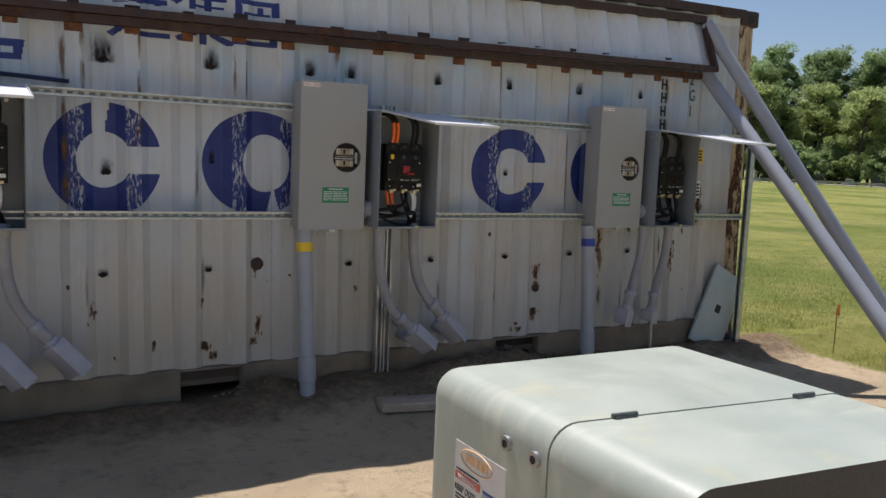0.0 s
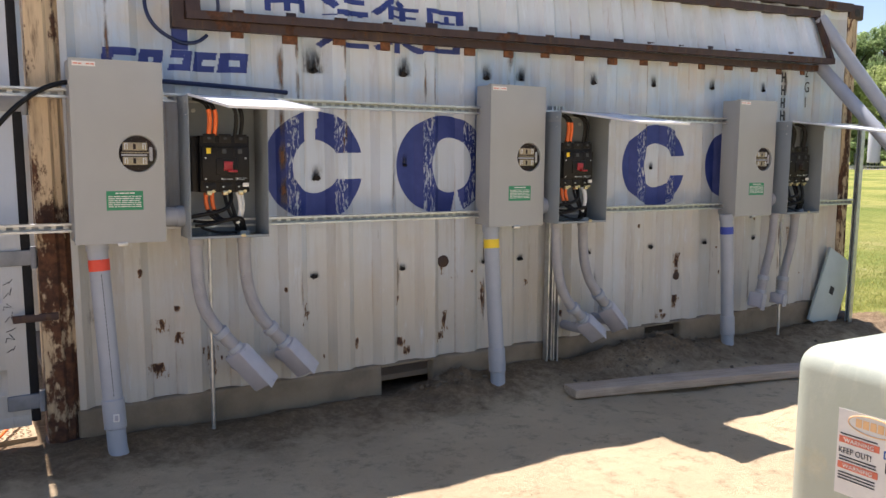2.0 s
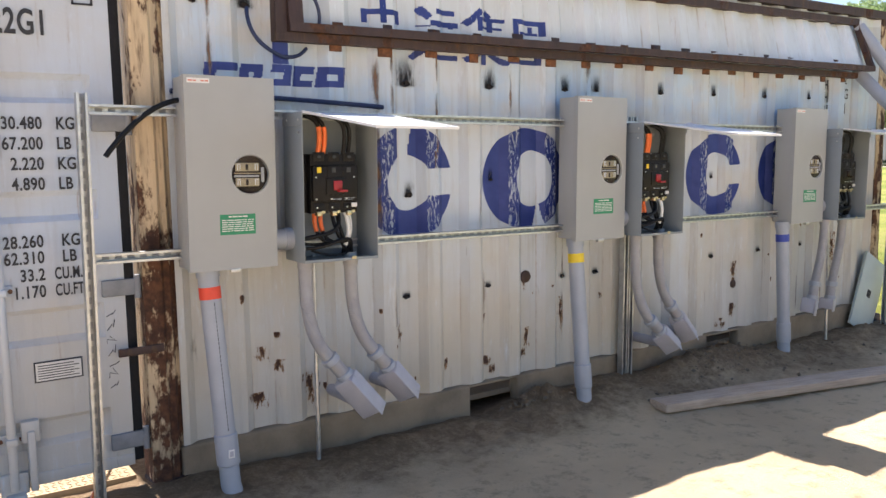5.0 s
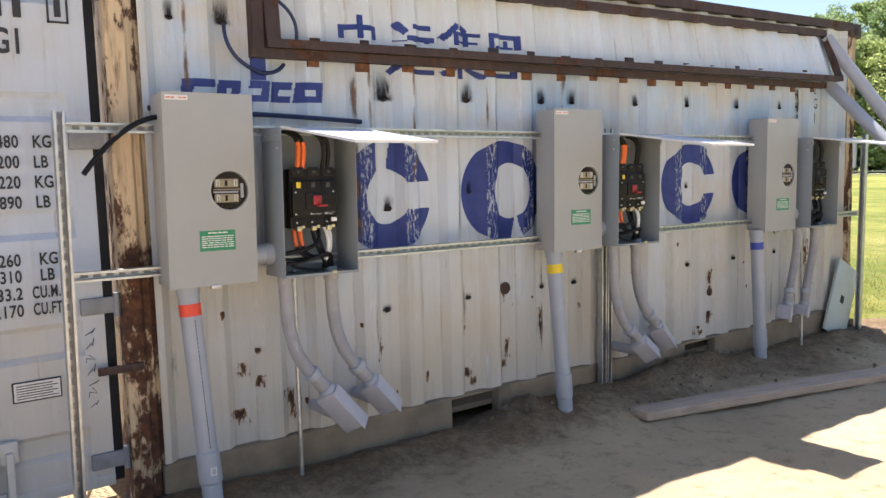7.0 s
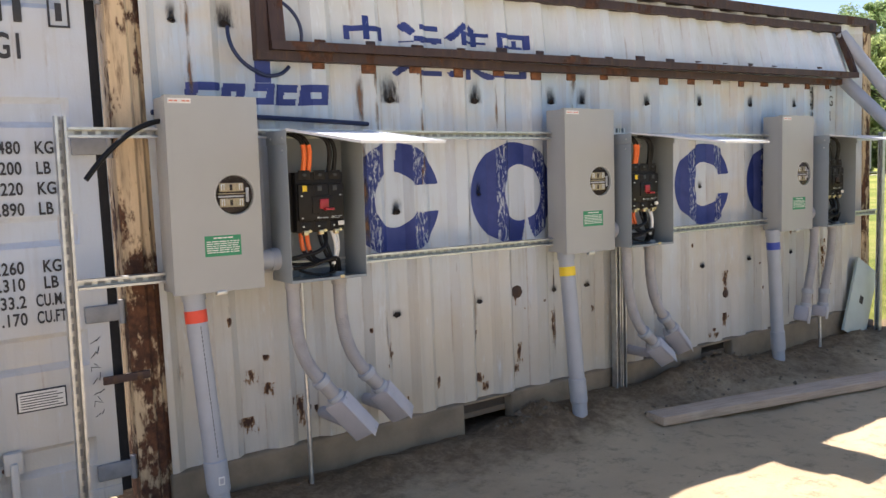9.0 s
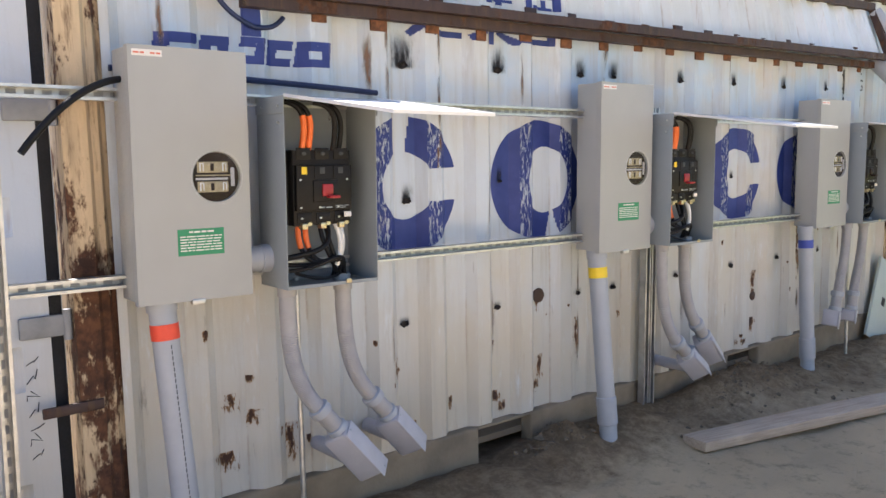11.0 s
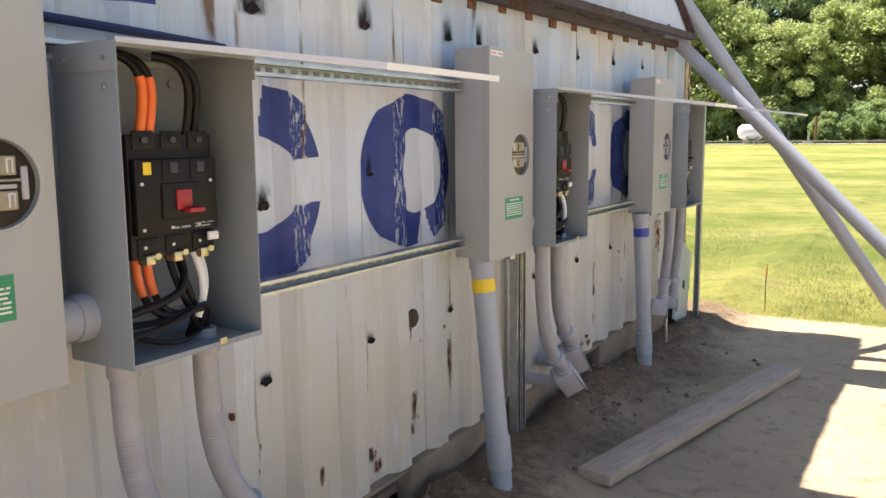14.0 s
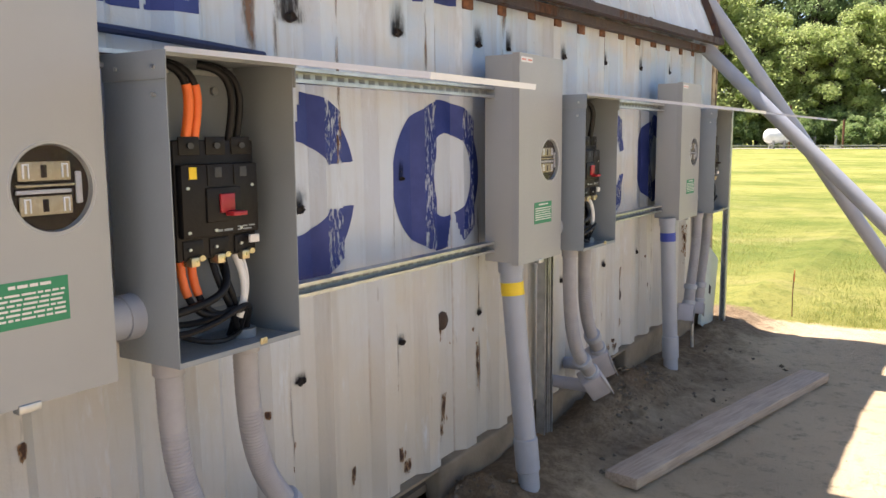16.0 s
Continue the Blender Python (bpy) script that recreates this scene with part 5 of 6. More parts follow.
    # nipple to the meter box
    bm = nb()
    tube(bm, [(-0.105, 0.145, 0.10), (0.0, 0.145, 0.10)], 0.045, 20)
    tube(bm, [(-0.035, 0.145, 0.10), (0.0, 0.145, 0.10)], 0.050, 20)
    part("nipple", bm, M["pvc"], ob, "grey pipe nipple joining the boxes")
    return ob


ENC_Z = 0.978
enc = breaker_enclosure()
enc.matrix_world = pose(0.669, -0.345, ENC_Z)
encs = [enc] + [copy_thing(enc, pose(x, -0.345, ENC_Z)) for x in (2.80, 4.87)]

for ob_ in encs[2].children_recursive:
    plain = {"orange_sleeve": "cable", "neutral_wire": "cable", "breaker_handle": "brown_jaw", "yellow_tag": "black"}.get(ob_.name.split(".")[0])
    if plain:
        ob_.data = ob_.data.copy()
        ob_.data.materials[0] = M[plain]
        ob_["label"] = {"cable": "black cable", "brown_jaw": "dark breaker handle", "black": "dark tag"}[plain]

# ---- conduits ----


def riser(x, y, fx, fy, tape, colour_word, mark=False):
    """A grey plastic riser with a coupling near the soil and a ring of coloured tape."""
    ob = thing("conduit_riser", f"grey plastic conduit with {colour_word} tape under a meter box", "conduit", "conduit risers")
    top, foot = Vector((x, y, BOX_Z + 0.004)), Vector((fx, fy, -0.05))
    at = lambda k: top.lerp(foot, k)
    bm = nb()
    tube(bm, [at(0), at(0.3), at(0.72)], 0.044, 24)
    part("pipe", bm, M["pvc"], ob)
    bm = nb()
    tube(bm, [at(0.70), at(0.705), at(0.83), at(0.835)], 0.050, 24, True, [0.045, 0.0495, 0.0495, 0.045])
    part("coupling", bm, M["pvc"], ob, "grey coupling")
    bm = nb()
    q = at(0.83)
    tube(bm, [q, q.lerp(foot, 0.5), foot + Vector((0.01, -0.01, 0))], 0.043, 24)
    part("lower_pipe", bm, M["pvc"], ob)
    bm = nb()
    tube(bm, [at(0), at(0.045)], 0.050, 24)
    part("hub", bm, M["pvc"], ob, "grey hub under the box")
    bm = nb()
    tube(bm, [at(0.085), at(0.135)], 0.0462, 24)
    part("tape_ring", bm, M[tape], ob, f"{colour_word} marking tape")
    if mark:
        bm = nb()
        c = at(0.775)
        box(bm, c.x - 0.013, c.x + 0.013, c.y - 0.054, c.y - 0.050, c.z - 0.018, c.z + 0.018, 0.001)
        lb = part("paper_label", bm, M["sticker"], ob, "small white paper label")
        bm = nb()
        box(bm, c.x - 0.008, c.x + 0.008, c.y - 0.0552, c.y - 0.0535, c.z - 0.012, c.z + 0.012)
        part("text_bar", bm, M["lb"], lb)
        bm = nb()
        k_ = 0.15
        while k_ < 0.68:
            p = at(k_)
            box(bm, p.x - 0.0015, p.x + 0.0015, p.y - 0.0455, p.y - 0.043, p.z - 0.009, p.z + 0.004)
            k_ += 0.018
        part("print_line", bm, M["ink"], ob, "line of tiny print along the pipe")


riser(0.285, -0.195, 0.335, -0.285, "tape_red", "red", True)
riser(2.42, -0.195, 2.435, -0.29, "tape_yellow", "yellow")
riser(4.42, -0.195, 4.455, -0.235, "tape_blue", "blue")


def flex_drop(p0, e, tip, tail, n=60):
    """A ribbed conduit bending down from an enclosure to a coupling at e, and on into a fitting box that ends at tip."""
    ob = thing("conduit_drop", "ribbed grey conduit bent down to an angled conduit body", "conduit", "conduit drops")
    p0, e, tip = Vector(p0), Vector(e), Vector(tip)
    d = (tip - e).normalized()
    long_ = (tip - e).length
    pts = bez(p0, p0 - Vector((0, 0, 0.27)), e - d * 0.15, e, n * 2)
    rad = [0.0300 + (0.0011 if (i % 2) else -0.0006) for i in range(len(pts))]
    bm = nb()
    tube(bm, pts, 0.03, 18, True, rad)
    part("ribbed_tube", bm, M["flex"], ob)
    bm = nb()
    tube(bm, [p0 - Vector((0, 0, 0.032)), p0 - Vector((0, 0, 0.030)), p0 - Vector((0, 0, 0.004)), p0 + Vector((0, 0, 0.004))], 0.036, 14, True, [0.033, 0.0355, 0.0355, 0.040])
    part("top_connector", bm, M["flex"], ob, "grey threaded connector")
    for a_, b_, r_ in ((-0.022, 0.012, 0.0415), (0.082, 0.108, 0.0405)):
        bm = nb()
        tube(bm, [e + d * a_, e + d * (a_ + 0.003), e + d * (b_ - 0.003), e + d * b_], r_, 20, True, [r_ - 0.004, r_, r_, r_ - 0.004])
        part("coupling_ring", bm, M["pvc"], ob, "grey coupling nut")
    bm = nb()
    tube(bm, [e, e + d * 0.10], 0.034, 18)
    part("sleeve", bm, M["flex"], ob)
    # fitting body, its cover towards the viewer and up
    xax = Vector(tail).normalized()
    xax = (xax - d * xax.dot(d)).normalized()
    m = Matrix((xax, d.cross(xax), d)).transposed().to_4x4()
    m.translation = e + d * 0.11
    bm = nb()
    box(bm, -0.066, 0.034, -0.041, 0.041, -0.004, long_ - 0.125, 0.010, m, 3)
    body = part("fitting_body", bm, M["lb"], ob, "grey conduit body")
    if d.x > 0.3:
        back = m @ Vector((-0.035, 0, long_ - 0.19))
        bm = nb()
        tube(bm, [back, Vector((back.x - 0.01, -0.006, back.z))], 0.030, 18)
        part("wall_stub", bm, M["lb"], ob, "short grey stub into the wall")
    bm = nb()
    box(bm, 0.0345, 0.039, -0.044, 0.044, 0.006, long_ - 0.11, 0.003, m)
    part("fitting_cover", bm, M["lb_cover"], body, "pale flat cover plate")
    for z_ in (0.018, long_ - 0.122):
        bm = nb()
        tube(bm, [m @ Vector((0.0385, 0, z_)), m @ Vector((0.041, 0, z_))], 0.005, 8)
        part("cover_screw", bm, M["galv"], body)


RISE = ENC_Z - 0.002
TO_VIEW = (0.55, -0.75, 0.35)
flex_drop((0.712, -0.255, RISE), (0.815, -0.295, 0.515), (1.035, -0.335, 0.245), TO_VIEW)
flex_drop((0.944, -0.250, RISE), (1.075, -0.250, 0.505), (1.282, -0.258, 0.265), TO_VIEW)
flex_drop((2.850, -0.260, RISE), (3.002, -0.265, 0.440), (3.215, -0.285, 0.248), TO_VIEW)
flex_drop((3.085, -0.230, RISE), (3.245, -0.212, 0.500), (3.462, -0.210, 0.268), TO_VIEW)
flex_drop((4.860, -0.250, RISE), (4.790, -0.240, 0.505), (4.748, -0.235, 0.280), (0.35, -0.95, 0.0))
flex_drop((5.095, -0.250, RISE), (5.012, -0.240, 0.485), (4.990, -0.235, 0.285), (0.35, -0.95, 0.0))

# ---- yard: poles, plates, board, transformer ----


def brace(p0, p1, label):
    bm = nb()
    p0, p1 = Vector(p0), Vector(p1)
    tube(bm, [p0, p0.lerp(p1, 0.35), p0.lerp(p1, 0.7), p1], 0.048, 22)
    solo("brace_pole", bm, M["pvc"], label, "pole", "brace poles")


brace((5.518, -0.058, 2.438), (6.220, -1.649, -0.05), "long grey pipe leaning from the container's upper corner to the ground")
brace((5.524, -0.058, 2.102), (5.496, -2.205, -0.05), "long grey pipe leaning from below the hatch to the ground")

for i, (x0, y0, lean, w, h, colour, turn) in enumerate(((5.525, -0.112, 3.5, 0.35, 0.626, "lid", 26.8),)):
    bm = nb()
    m = Matrix.Translation((x0, y0, 0.11)) @ Euler((radians(-lean), radians(turn), 0)).to_matrix().to_4x4()
    box(bm, 0, w, 0, 0.004, 0.0, h, 0.001, m)
    box(bm, 0, 0.004, 0, 0.018, 0.0, h, 0.0, m)
    box(bm, w - 0.004, w, 0, 0.018, 0.0, h, 0.0, m)
    ob = thing("cover_plate", "loose grey sheet-metal cover leaning against the container", "metal plate", "cover plates")
    pl = part("sheet", bm, M["sheet"], ob)
    bm = nb()
    box(bm, w * 0.42, w * 0.58, -0.002, 0.0, h * 0.46, h * 0.56, 0.0, m)
    part("label_patch", bm, M["slot"], ob, "dark square label")

bm = nb()
a_ = math.atan2(-0.442, 2.10)
n_len = math.hypot(2.10, 0.442)
box(bm, 0, n_len, -0.072, 0.085, -0.012, 0.038, 0.005)
bmesh.ops.subdivide_edges(bm, edges=[e_ for e_ in bm.edges if abs((e_.verts[0].co - e_.verts[1].co).x) > 1], cuts=24)
for v in bm.verts:
    v.co.z += 0.004 * noise.noise((v.co.x * 1.4, v.co.y * 5, 2)) + 0.006 * math.sin(v.co.x * 1.5)
    v.co.y += 0.003 * noise.noise((v.co.x * 6, 1, v.co.z * 9))
plank = solo("wooden_board", bm, M["wood"], "weathered softwood board lying on the shaded soil", "board")
plank.matrix_world = Matrix.Translation((2.751, -0.555, 0.012)) @ Euler((0, 0, a_)).to_matrix().to_4x4()

def clods():
    """Crumbs and lumps of soil thrown up along the wall."""
    q = random.Random(17)
    verts, faces = [], []
    for k in range(620):
        if k < 560:
            hx_, hy_, sp = q.choice(((2.22, -0.20, 0.13), (2.15, -0.15, 0.1), (3.9, -0.20, 0.2), (3.55, -0.22, 0.2), (4.1, -0.3, 0.25), (4.8, -0.3, 0.35), (3.3, -0.3, 0.3)))
            x, y = q.gauss(hx_, sp), q.gauss(hy_, sp * 0.6)
            s = 0.002 + 0.016 * q.random() ** 4
        else:
            x, y = q.uniform(0.2, 6.3), -0.08 - abs(q.gauss(0, 0.7))
            s = q.uniform(0.0015, 0.005)
        if y > -0.06:
            continue
        heap = sum(hh * math.exp(-((x - a_) ** 2 + (y - b_) ** 2) / r_**2) for a_, b_, r_, hh in ((2.22, -0.16, 0.17, 0.09), (3.9, -0.14, 0.28, 0.09), (3.5, -0.2, 0.25, 0.06)))
        z = heap + 0.05 * min(1.0, max(0.0, (x - 2.1) / 0.4)) * math.exp(-((y + 0.10) / 0.30) ** 2) + 0.03 * math.exp(-((y + 0.16) / 0.22) ** 2) + s * 0.1
        o = len(verts)
        for dx, dy, dz in ((1, 0, 0), (-1, 0, 0), (0, 1, 0), (0, -1, 0), (0, 0, 1), (0, 0, -1)):
            j = [q.uniform(0.6, 1.3) * s for _ in range(3)]
            verts.append((x + dx * j[0] + q.uniform(-0.3, 0.3) * s, y + dy * j[1] + q.uniform(-0.3, 0.3) * s, z + dz * j[2] * 0.8))
        faces += [(o + a_, o + b_, o + c_) for a_, b_, c_ in ((0, 2, 4), (2, 1, 4), (1, 3, 4), (3, 0, 4), (2, 0, 5), (1, 2, 5), (3, 1, 5), (0, 3, 5))]
    me = bpy.data.meshes.new("soil_clods")
    me.from_pydata(verts, [], faces)
    me.materials.append(M["soil"])
    tagged(new("soil_clods", me), "loose dark crumbs of dug soil along the wall", "soil", kind="stuff")


clods()

# transformer cabinet
TX0, TX1, TY0, TY1, TH = 1.945, 2.89, -3.56, -2.57, 0.815
cab = thing("transformer_cabinet", "pale green pad-mounted transformer cabinet with rounded edges", "transformer")
SEAM, FRONT, SKEW = -3.162, -3.562, 0.08      # seam and front edge at x = 2.2, and how far they run askew


def cut_off(bm, y, way):
    """Cut a body with an upright plane that runs a little askew, and close it."""
    cut = bmesh.ops.bisect_plane(bm, geom=list(bm.verts) + list(bm.edges) + list(bm.faces), plane_co=(2.2, y, 0), plane_no=Vector((SKEW * way, way, 0)).normalized(), clear_outer=True)
    bmesh.ops.contextual_create(bm, geom=[e_ for e_ in cut["geom_cut"] if isinstance(e_, bmesh.types.BMEdge)])


def cabinet_half(front):
    """One rounded body, cut in two at the seam, with a sharp front edge."""
    bm = nb()
    g = -0.002 if front else 0.0
    box(bm, TX0 - g, TX1 + g, TY0 - 0.3, TY1, 0.06, TH + g, 0.075, None, 7)
    if front:
        cut_off(bm, SEAM - 0.002, 1)
        cut_off(bm, FRONT, -1)
    else:
        cut_off(bm, SEAM + 0.002, -1)
    return bm


part("tank_body", cabinet_half(False), M["cabinet"], cab, smooth=True)
hood = part("hood", cabinet_half(True), M["cabinet"], cab, "hinged hood with shade painted onto its front face", smooth=True)
# the front cut face takes the dark tone, its shade put into the colour
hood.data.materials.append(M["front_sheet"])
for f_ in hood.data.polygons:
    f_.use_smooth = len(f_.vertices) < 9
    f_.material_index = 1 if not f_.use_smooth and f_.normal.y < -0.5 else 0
bm = nb()
box(bm, TX0 - 0.1, TX1 + 0.1, TY0 - 0.1, TY1 + 0.1, -0.05, 0.06, 0.01)
part("concrete_pad", bm, M["concrete"], cab, "low concrete pad")
for hx_ in (2.147, 2.712):
    bm = nb()
    hy_ = SEAM - SKEW * (hx_ - 2.2)
    tube(bm, [(hx_ - 0.034, hy_ + 0.0027, TH + 0.004), (hx_ + 0.034, hy_ - 0.0027, TH + 0.004)], 0.0065, 12)
    box(bm, hx_ - 0.030, hx_ + 0.030, hy_ - 0.008, hy_ + 0.012, TH - 0.003, TH + 0.003, 0.001)
    part("hood_hinge", bm, M["hinge"], cab, "dark hinge barrel")
for by in (-2.985, -3.10):
    bm = nb()
    tube(bm, [(TX0 + 0.002, by, 0.722), (TX0 - 0.010, by, 0.722)], 0.019, 18)
    nut = part("lifting_boss", bm, M["galv"], cab, "threaded lifting boss")
    bm = nb()
    tube(bm, [(TX0 - 0.0095, by, 0.722), (TX0 - 0.0115, by, 0.722)], 0.010, 14)
    part("boss_hole", bm, M["slot"], nut)
bm = nb()
box(bm, TX0 - 0.0015, TX0 + 0.001, -2.985, -2.745, 0.40, 0.655)
sign = part("warning_sticker", bm, M["sticker"], cab, "white warning sticker with red and blue bands")
SIDE = Matrix(((0, 0, -1), (-1, 0, 0), (0, 1, 0))).to_4x4()


def side_bar(name, y0, y1, z0, z1, mat, lift=0.003):
    bm = nb()
    box(bm, TX0 - lift, TX0 - lift + 0.001, -y1, -y0, z0, z1)
    return part(name, bm, mat, sign)


def side_text(txt, size, y, z, mat, width=1.0):
    lettering("sticker_word", txt, size, Matrix.Translation((TX0 - 0.0042, -y, z)) @ SIDE, mat, sign, width)


side_bar("red_band", 2.752, 2.875, 0.555, 0.575, M["red_ink"])
side_bar("red_band", 2.752, 2.875, 0.478, 0.498, M["red_ink"])
side_text("WARNING", 0.018, 2.768, 0.5585, M["sticker"], 1.0)
side_text("WARNING", 0.018, 2.768, 0.4815, M["sticker"], 1.0)
side_text("KEEP OUT!", 0.024, 2.753, 0.525, M["ink"], 0.82)
side_bar("blue_band", 2.888, 2.978, 0.545, 0.568, M["blue_ink"])
side_text("NOTICE", 0.021, 2.892, 0.549, M["sticker"], 0.92)
for z0 in (0.512, 0.503, 0.464, 0.455, 0.446, 0.580):
    side_bar("text_bar", 2.755, 2.868, z0, z0 + 0.004, M["ink"])
side_bar("picture_patch", 2.895, 2.935, 0.505, 0.535, M["ink"])
side_bar("picture_patch", 2.915, 2.965, 0.485, 0.50, M["ink"])
for i in range(5):
    side_bar("emblem", 2.80 + 0.022 * i, 2.818 + 0.022 * i, 0.612, 0.637, M["gold_ink"])
bm = nb()
pts = [(TX0 - 0.003, -2.852 - 0.075 * math.cos(t_), 0.624 + 0.027 * math.sin(t_)) for t_ in np.linspace(0, 2 * math.pi, 40)]
tube(bm, pts, 0.0018, 6, False)
part("emblem_oval", bm, M["gold_ink"], sign)

# marker flags and roof box
for fx_, fy_ in ((6.62, -0.55),):
    bm = nb()
    tube(bm, [(fx_, fy_, -0.02), (fx_ + 0.01, fy_ + 0.005, 0.2), (fx_, fy_, 0.36)], 0.004, 6)
    ob = thing("marker_flag", "small orange utility marker flag on a wire in the ground", "flag")
    part("wire", bm, M["rust"], ob)
    bm = nb()
    box(bm, fx_ - 0.004, fx_ + 0.03, fy_ - 0.004, fy_ - 0.002, 0.30, 0.39, 0.001)
    part("flag", bm, M["flag"], ob)
bm = nb()
box(bm, 2.755, 3.185, 0.01, 0.40, 2.53, 3.28, 0.01)
solo("roof_box", bm, M["grey"], "plain sheet-metal box standing on the container roof", "box")
# chequer plate in the sun behind the door
bm = nb()
box(bm, -1.6, 0.03, 0.10, 1.6, -0.02, 0.02, 0.002)
i = 0
for yy in np.arange(0.12, 0.7, 0.03):
    for xx in np.arange(-0.75, 0.02, 0.03):
        s = 1 if (i % 2) else -1
        i += 1
        m = Matrix.Translation((xx, yy, 0.021)) @ Euler((0, 0, radians(45 * s))).to_matrix().to_4x4()
        r = bmesh.ops.create_cube(bm, size=1.0, matrix=m @ Matrix.Diagonal((0.022, 0.006, 0.004, 1)))
    i += 1
solo("tread_plate", bm, M["plate"], "chequered steel tread plate lying in the sun behind the door", "metal plate")
bm = nb()
tube(bm, bez((-0.35, -0.5, 0.03), (-0.25, -0.2, 0.05), (-0.05, 0.2, 0.05), (0.03, 0.5, 0.10), 16), 0.008, 8)
solo("extension_cord", bm, M["orange"], "orange extension cord on the ground", "cord")

# ---- distance: grass, road, plant, trees ----


def grass():
    g = np.random.default_rng(5)
    n = 95000
    u = g.random(n)
    dist = 0.03 + 11 * u**2.2
    ang = g.random(n)
    x = 6.5 + dist + g.normal(0, 0.06, n)
    y = -6.0 + ang * (10 + 1.6 * dist) - 0.12 * dist
    keep = x > 6.46 + 0.12 * np.sin(y * 3) + 0.1 * np.sin(y * 7.3)
    x, y, dist = x[keep], y[keep], dist[keep]
    n = len(x)
    h = (0.02 + 0.055 * g.random(n) ** 2) * (1 - dist * 0.05)
    w = 0.003 + 0.0010 * dist
    a_ = g.random(n) * 2 * np.pi
    lean = g.normal(0, 0.45, (n, 2)) * h[:, None]
    dx, dy = np.cos(a_) * w, np.sin(a_) * w
    z = np.full(n, -0.02)
    far = np.maximum(0, np.hypot(x, y) - 20)
    z = z + 0.0035 * np.minimum(far, 100)
    p = np.empty((n, 3, 3))
    p[:, 0] = np.stack([x - dx, y - dy, z], 1)
    p[:, 1] = np.stack([x + dx, y + dy, z], 1)
    p[:, 2] = np.stack([x + lean[:, 0], y + lean[:, 1], z + h], 1)
    me = bpy.data.meshes.new("grass")
    me.from_pydata(p.reshape(-1, 3).tolist(), [], np.arange(3 * n).reshape(-1, 3).tolist())
    me.materials.append(M["blade"])
    tagged(new("grass", me), "short sunny meadow grass", "grass", kind="stuff")


grass()
GZ = lambda x, y: 0.0035 * min(max(0.0, math.hypot(x, y) - 20), 100) - 0.012


def polar(deg, dist):
    """A place by its bearing from +y towards +x, seen from the yard."""
    return math.sin(radians(deg)) * dist, math.cos(radians(deg)) * dist


bm = nb()
pts = [polar(d, 92) for d in range(20, 126, 3)]
for p, q in zip(pts, pts[1:]):
    r0, r1 = 1.0, 1.035
    vs = [bm.verts.new((a_[0] * r, a_[1] * r, GZ(a_[0] * r, a_[1] * r) + 0.05)) for a_, r in ((p, r0), (q, r0), (q, r1), (p, r1))]
    bm.faces.new(vs)
solo("road", bm, M["concrete"], "pale far road along the edge of the field", "road", kind="structure")
bm = nb()
for p, q in zip(pts, pts[1:]):
    z = GZ(*p)
    d = Vector((q[0] - p[0], q[1] - p[1], 0))
    m = Matrix.Translation((p[0], p[1], z)) @ Euler((0, 0, math.atan2(d.y, d.x))).to_matrix().to_4x4()
    box(bm, 0, d.length, -0.1, 0.1, 0.28, 0.42, 0.0, m)
    box(bm, 0, 0.12, -0.06, 0.06, -0.1, 0.3, 0.0, m)
solo("guard_rail", bm, M["concrete"], "long low pale rail along the far road", "rail")


def upright_tank(deg, dist, r, h, mat, label):
    x, y = polar(deg, dist)
    z = GZ(x, y)
    ob = thing("process_tank", label, "tank", "process tanks")
    bm = nb()
    tube(bm, [(x, y, z + 0.6), (x, y, z + 0.7), (x, y, z + h - 0.3), (x, y, z + h - 0.1), (x, y, z + h)], r, 18, True, [r * 0.5, r, r, r * 0.8, r * 0.2])
    part("vessel", bm, mat, ob)
    for k_ in range(4):
        bm = nb()
        a_ = math.pi / 4 + k_ * math.pi / 2
        tube(bm, [(x + r * 0.8 * math.cos(a_), y + r * 0.8 * math.sin(a_), z - 0.1), (x + r * 0.8 * math.cos(a_), y + r * 0.8 * math.sin(a_), z + 0.9)], 0.08, 6)
        part("leg", bm, M["dark_gear"], ob)
    bm = nb()
    tube(bm, [(x + r + 0.3, y, z - 0.1), (x + r + 0.3, y, z + h * 0.75), (x, y, z + h * 0.95)], 0.06, 6)
    part("pipe_run", bm, M["galv"], ob)


upright_tank(60.0, 97, 0.62, 5.0, M["lb_cover"], "pale grey upright process tank at the far side of the field")
upright_tank(61.8, 97, 0.9, 6.0, M["dark_gear"], "dark upright process vessel at the far side of the field")
upright_tank(64.0, 97, 0.5, 4.0, M["lb_cover"], "pale grey upright process tank at the far side of the field")
upright_tank(54.4, 97, 0.3, 3.4, M["dark_gear"], "dark upright process vessel at the far side of the field")


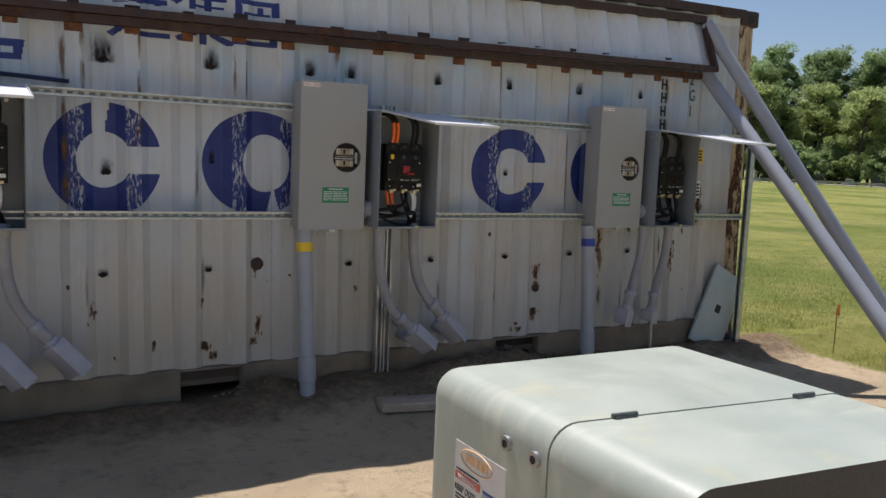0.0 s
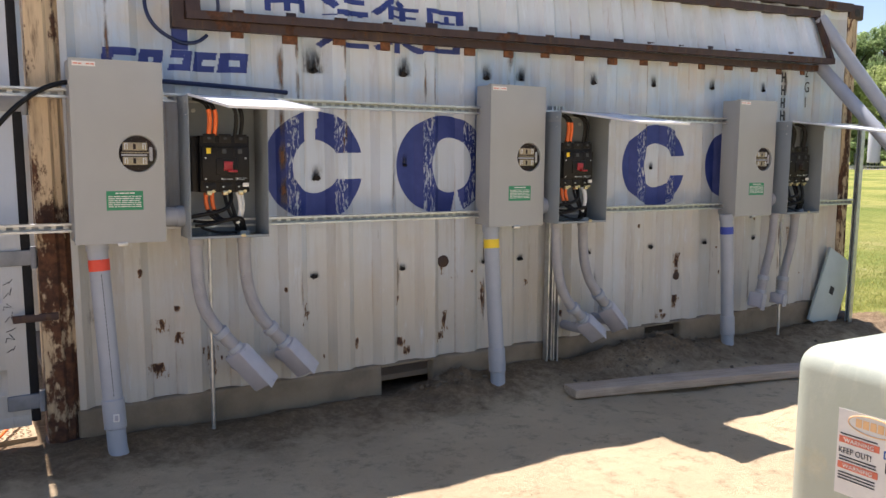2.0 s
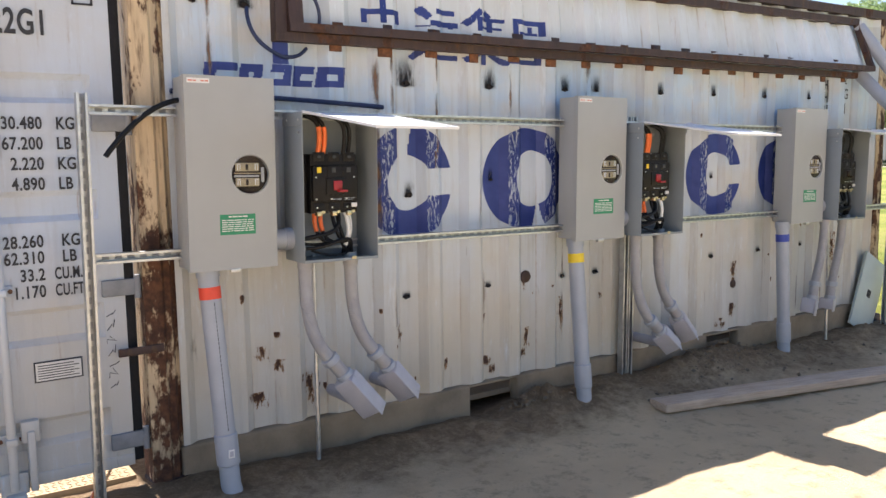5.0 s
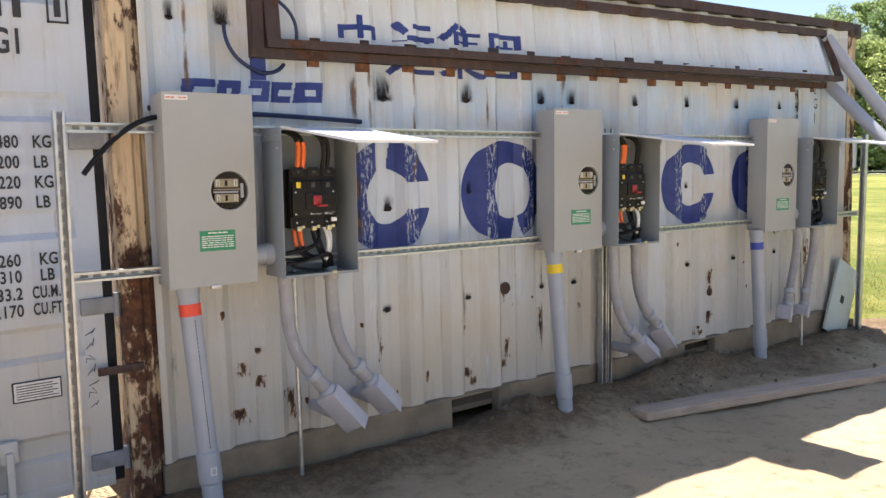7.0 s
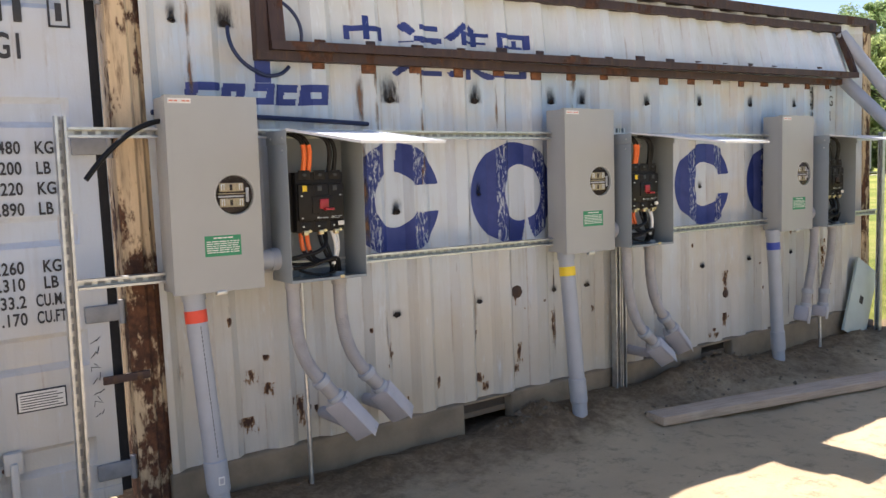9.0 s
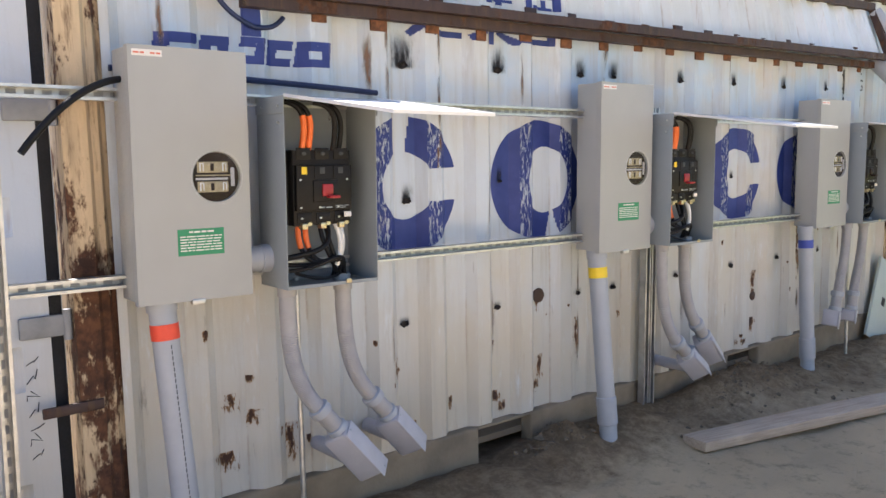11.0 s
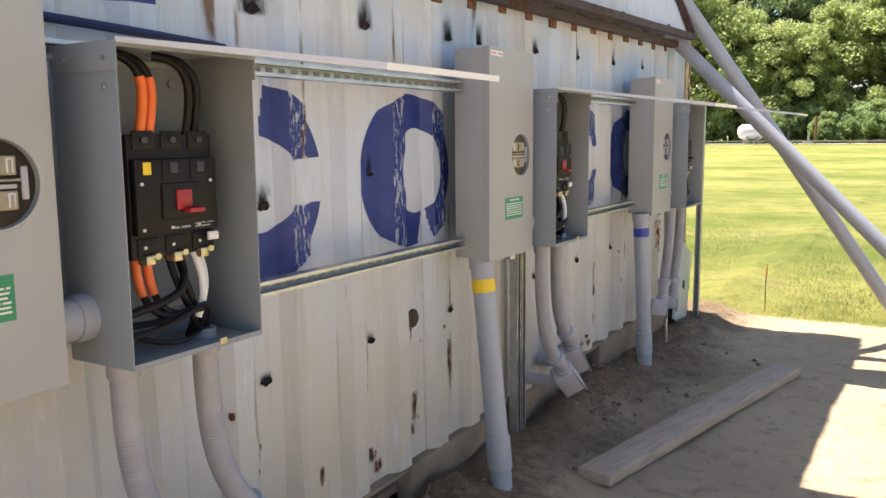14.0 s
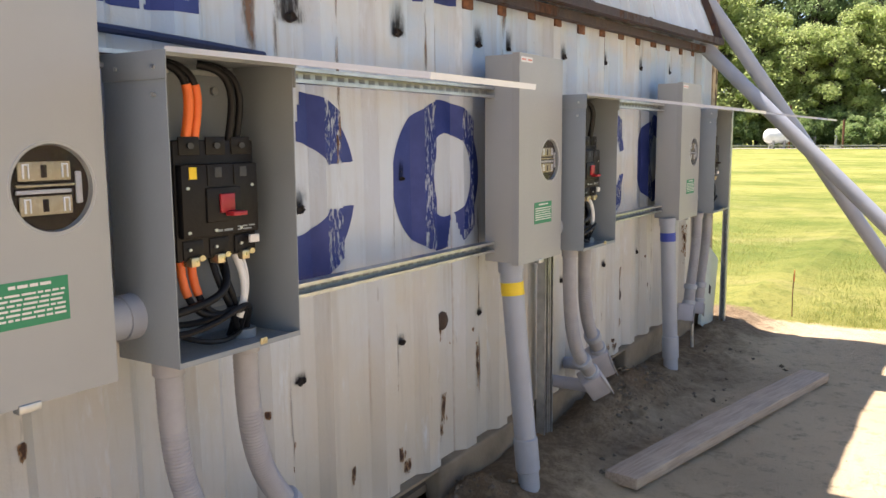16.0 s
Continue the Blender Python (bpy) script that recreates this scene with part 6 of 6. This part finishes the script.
def lying_tank(deg, dist, ln, r):
    x, y = polar(deg, dist)
    z = GZ(x, y)
    ob = thing("propane_tank", "white lying gas tank on two saddles beyond the field", "tank")
    m = Matrix.Translation((x, y, z + 0.55 + r)) @ Euler((0, 0, radians(20 - deg))).to_matrix().to_4x4()
    bm = nb()
    tube(bm, [m @ Vector(p) for p in ((-ln / 2 - r * 0.6, 0, 0), (-ln / 2 - r * 0.4, 0, 0), (-ln / 2, 0, 0), (ln / 2, 0, 0), (ln / 2 + r * 0.4, 0, 0), (ln / 2 + r * 0.6, 0, 0))], r, 18, True, [r * 0.3, r * 0.75, r, r, r * 0.75, r * 0.3])
    part("shell", bm, M["tank"], ob, smooth=True)
    for s in (-1, 1):
        bm = nb()
        box(bm, s * ln * 0.3 - 0.1, s * ln * 0.3 + 0.1, -r * 0.8, r * 0.8, -r - 0.7, -r * 0.6, 0.0, m)
        part("saddle", bm, M["concrete"], ob)


lying_tank(80.2, 95, 1.9, 0.78)
rng = random.Random(11)
for i in range(18):
    d = 40 + i * 1.35 + rng.uniform(-0.4, 0.4) if i < 15 else (75.1, 82.4, 83.6)[i - 15]
    x, y = polar(d, 96 + rng.uniform(-1, 2))
    z = GZ(x, y)
    ob = thing("plant_skid", "low grey pipework skid at the far side of the field", "machinery", "plant skids")
    w, h = rng.uniform(0.5, 1.3), rng.uniform(0.5, 1.4)
    bm = nb()
    box(bm, x - w, x + w, y - 0.5, y + 0.5, z - 0.1, z + 0.25, 0.04)
    part("base", bm, M["concrete"], ob)
    bm = nb()
    for k_ in range(4):
        px_ = x - w + 2 * w * (k_ + 0.5) / 4
        tube(bm, [(px_, y, z + 0.2), (px_, y, z + h * rng.uniform(0.6, 1.3))], 0.06, 6)
    tube(bm, [(x - w, y, z + h), (x + w, y, z + h * 0.95)], 0.07, 6)
    part("pipes", bm, M["galv"] if i % 2 else M["dark_gear"], ob)
for d, h in ((74.4, 4.2), (76.2, 1.4), (80.9, 4.6), (84.0, 3.0)):
    x, y = polar(d, 97)
    bm = nb()
    tube(bm, [(x, y, GZ(x, y) - 0.2), (x, y, GZ(x, y) + h)], 0.12, 8)
    solo("pipe_post", bm, M["rust"], "rusty upright pipe post beyond the field", "post", "pipe posts")


def tree(name, height, spread, seed, leaf, count, label):
    """Tapered trunk and limbs, and a crown of many small leaf clumps with gaps."""
    q = random.Random(seed)
    ob = thing(name, label, "tree", "tree line")
    bm = nb()
    lean = Vector((q.uniform(-0.8, 0.8), q.uniform(-0.8, 0.8), 0))
    spine = [Vector((0, 0, -0.3)) + lean * (k_ / 5) ** 2 + Vector((0, 0, height * 0.85 * k_ / 5)) for k_ in range(6)]
    tube(bm, spine, 0.3, 9, True, [height * 0.018 * (1 - 0.16 * k_) for k_ in range(6)])
    part("trunk", bm, M["bark"], ob)
    blobs = []
    limbs = nb()
    for k_ in range(56):
        f = q.uniform(0.08, 0.98)
        p = spine[min(4, int(f * 5))].lerp(spine[min(5, int(f * 5) + 1)], f * 5 % 1)
        a_ = q.uniform(0, 2 * math.pi)
        r = spread * (0.35 + 0.75 * math.sin(math.pi * min(1, f * 0.92 + 0.08))) * q.uniform(0.55, 1.0)
        t_ = p + Vector((math.cos(a_) * r, math.sin(a_) * r, height * q.uniform(0.02, 0.16)))
        tube(limbs, [p, p.lerp(t_, 0.5) + Vector((0, 0, 0.2)), t_], 0.1, 5, True, [height * 0.006, height * 0.004, height * 0.0015])
        blobs.append((t_, q.uniform(0.35, 1.2) * spread * 0.26))
        blobs.append((p.lerp(t_, 0.55) + Vector((0, 0, 0.4)), q.uniform(0.4, 1.1) * spread * 0.24))
    blobs.append((spine[-1] + Vector((0, 0, height * 0.06)), spread * 0.30))
    part("branchwork", limbs, M["bark"], ob)
    g = np.random.default_rng(seed)
    verts, per = [], count // len(blobs)
    for c, r in blobs:
        d = g.normal(0, 1, (per, 3))
        d /= np.linalg.norm(d, axis=1)[:, None]
        rad = r * g.random(per) ** 0.32
        p = np.array(c) + d * rad[:, None] * np.array((1, 1, 0.8))
        s = g.uniform(0.07, 0.19, per)
        nrm = d + g.normal(0, 0.6, (per, 3))
        nrm /= np.linalg.norm(nrm, axis=1)[:, None]
        t1 = np.cross(nrm, g.normal(0, 1, (per, 3)))
        t1 /= np.linalg.norm(t1, axis=1)[:, None]
        t2 = np.cross(nrm, t1)
        quad = np.stack([p + t1 * s[:, None], p + t2 * s[:, None] * 0.6 , p - t1 * s[:, None], p - t2 * s[:, None] * 0.6], 1)
        verts.append(quad)
    v = np.concatenate(verts).reshape(-1, 3)
    me = bpy.data.meshes.new("crown")
    me.from_pydata(v.tolist(), [], np.arange(len(v)).reshape(-1, 4).tolist())
    me.materials.append(M[leaf])
    cr = new("crown", me)
    cr.parent = ob
    return ob


KINDS = [tree("tree", 19, 4.6, 1, "leaf", 34000, "tall broad-leaved tree in full green leaf"),
         tree("tree", 16, 4.8, 2, "leaf_light", 34000, "sunlit light green broad-leaved tree"),
         tree("tree", 21, 5.0, 3, "leaf_dark", 34000, "tall dark green broad-leaved tree"),
         tree("tree", 13, 4.2, 4, "leaf_light", 27000, "smaller yellow-green broad-leaved tree"),
         tree("bush", 5, 2.6, 5, "leaf", 14000, "rounded green bush at the foot of the trees")]
used = [False] * 5
rng = random.Random(21)


def plant(kind, deg, dist, s):
    x, y = polar(deg, dist)
    m = Matrix.Translation((x, y, GZ(x, y))) @ Euler((0, 0, rng.uniform(0, 6.28))).to_matrix().to_4x4()
    if not used[kind]:
        KINDS[kind].matrix_world = m
        used[kind] = True
        ob = KINDS[kind]
    else:
        ob = copy_thing(KINDS[kind], m)
    ob.scale = (s * rng.uniform(0.9, 1.1), s * rng.uniform(0.9, 1.1), s)


def rise(deg):
    return 1.0 if deg < 60 else min(1.38, 1.0 + 0.06 * (deg - 60))


for i in range(44):
    d = 34 + i * 1.55 + rng.uniform(-0.6, 0.6)
    plant(rng.choice((0, 2, 0, 2, 1)), d, 120 + rng.uniform(-3, 6), rng.uniform(0.88, 1.05) * rise(d))
for i in range(30):
    d = 35 + i * 2.3 + rng.uniform(-0.9, 0.9)
    plant(rng.choice((1, 3, 1, 3, 0)), d, 109 + rng.uniform(-2, 3), rng.uniform(0.75, 1.0) * rise(d))
for i in range(60):
    plant(rng.choice((4, 4, 4, 3)), 34 + i * 1.15 + rng.uniform(-0.4, 0.4), 103 + rng.uniform(-1.5, 4), rng.uniform(0.6, 1.0))
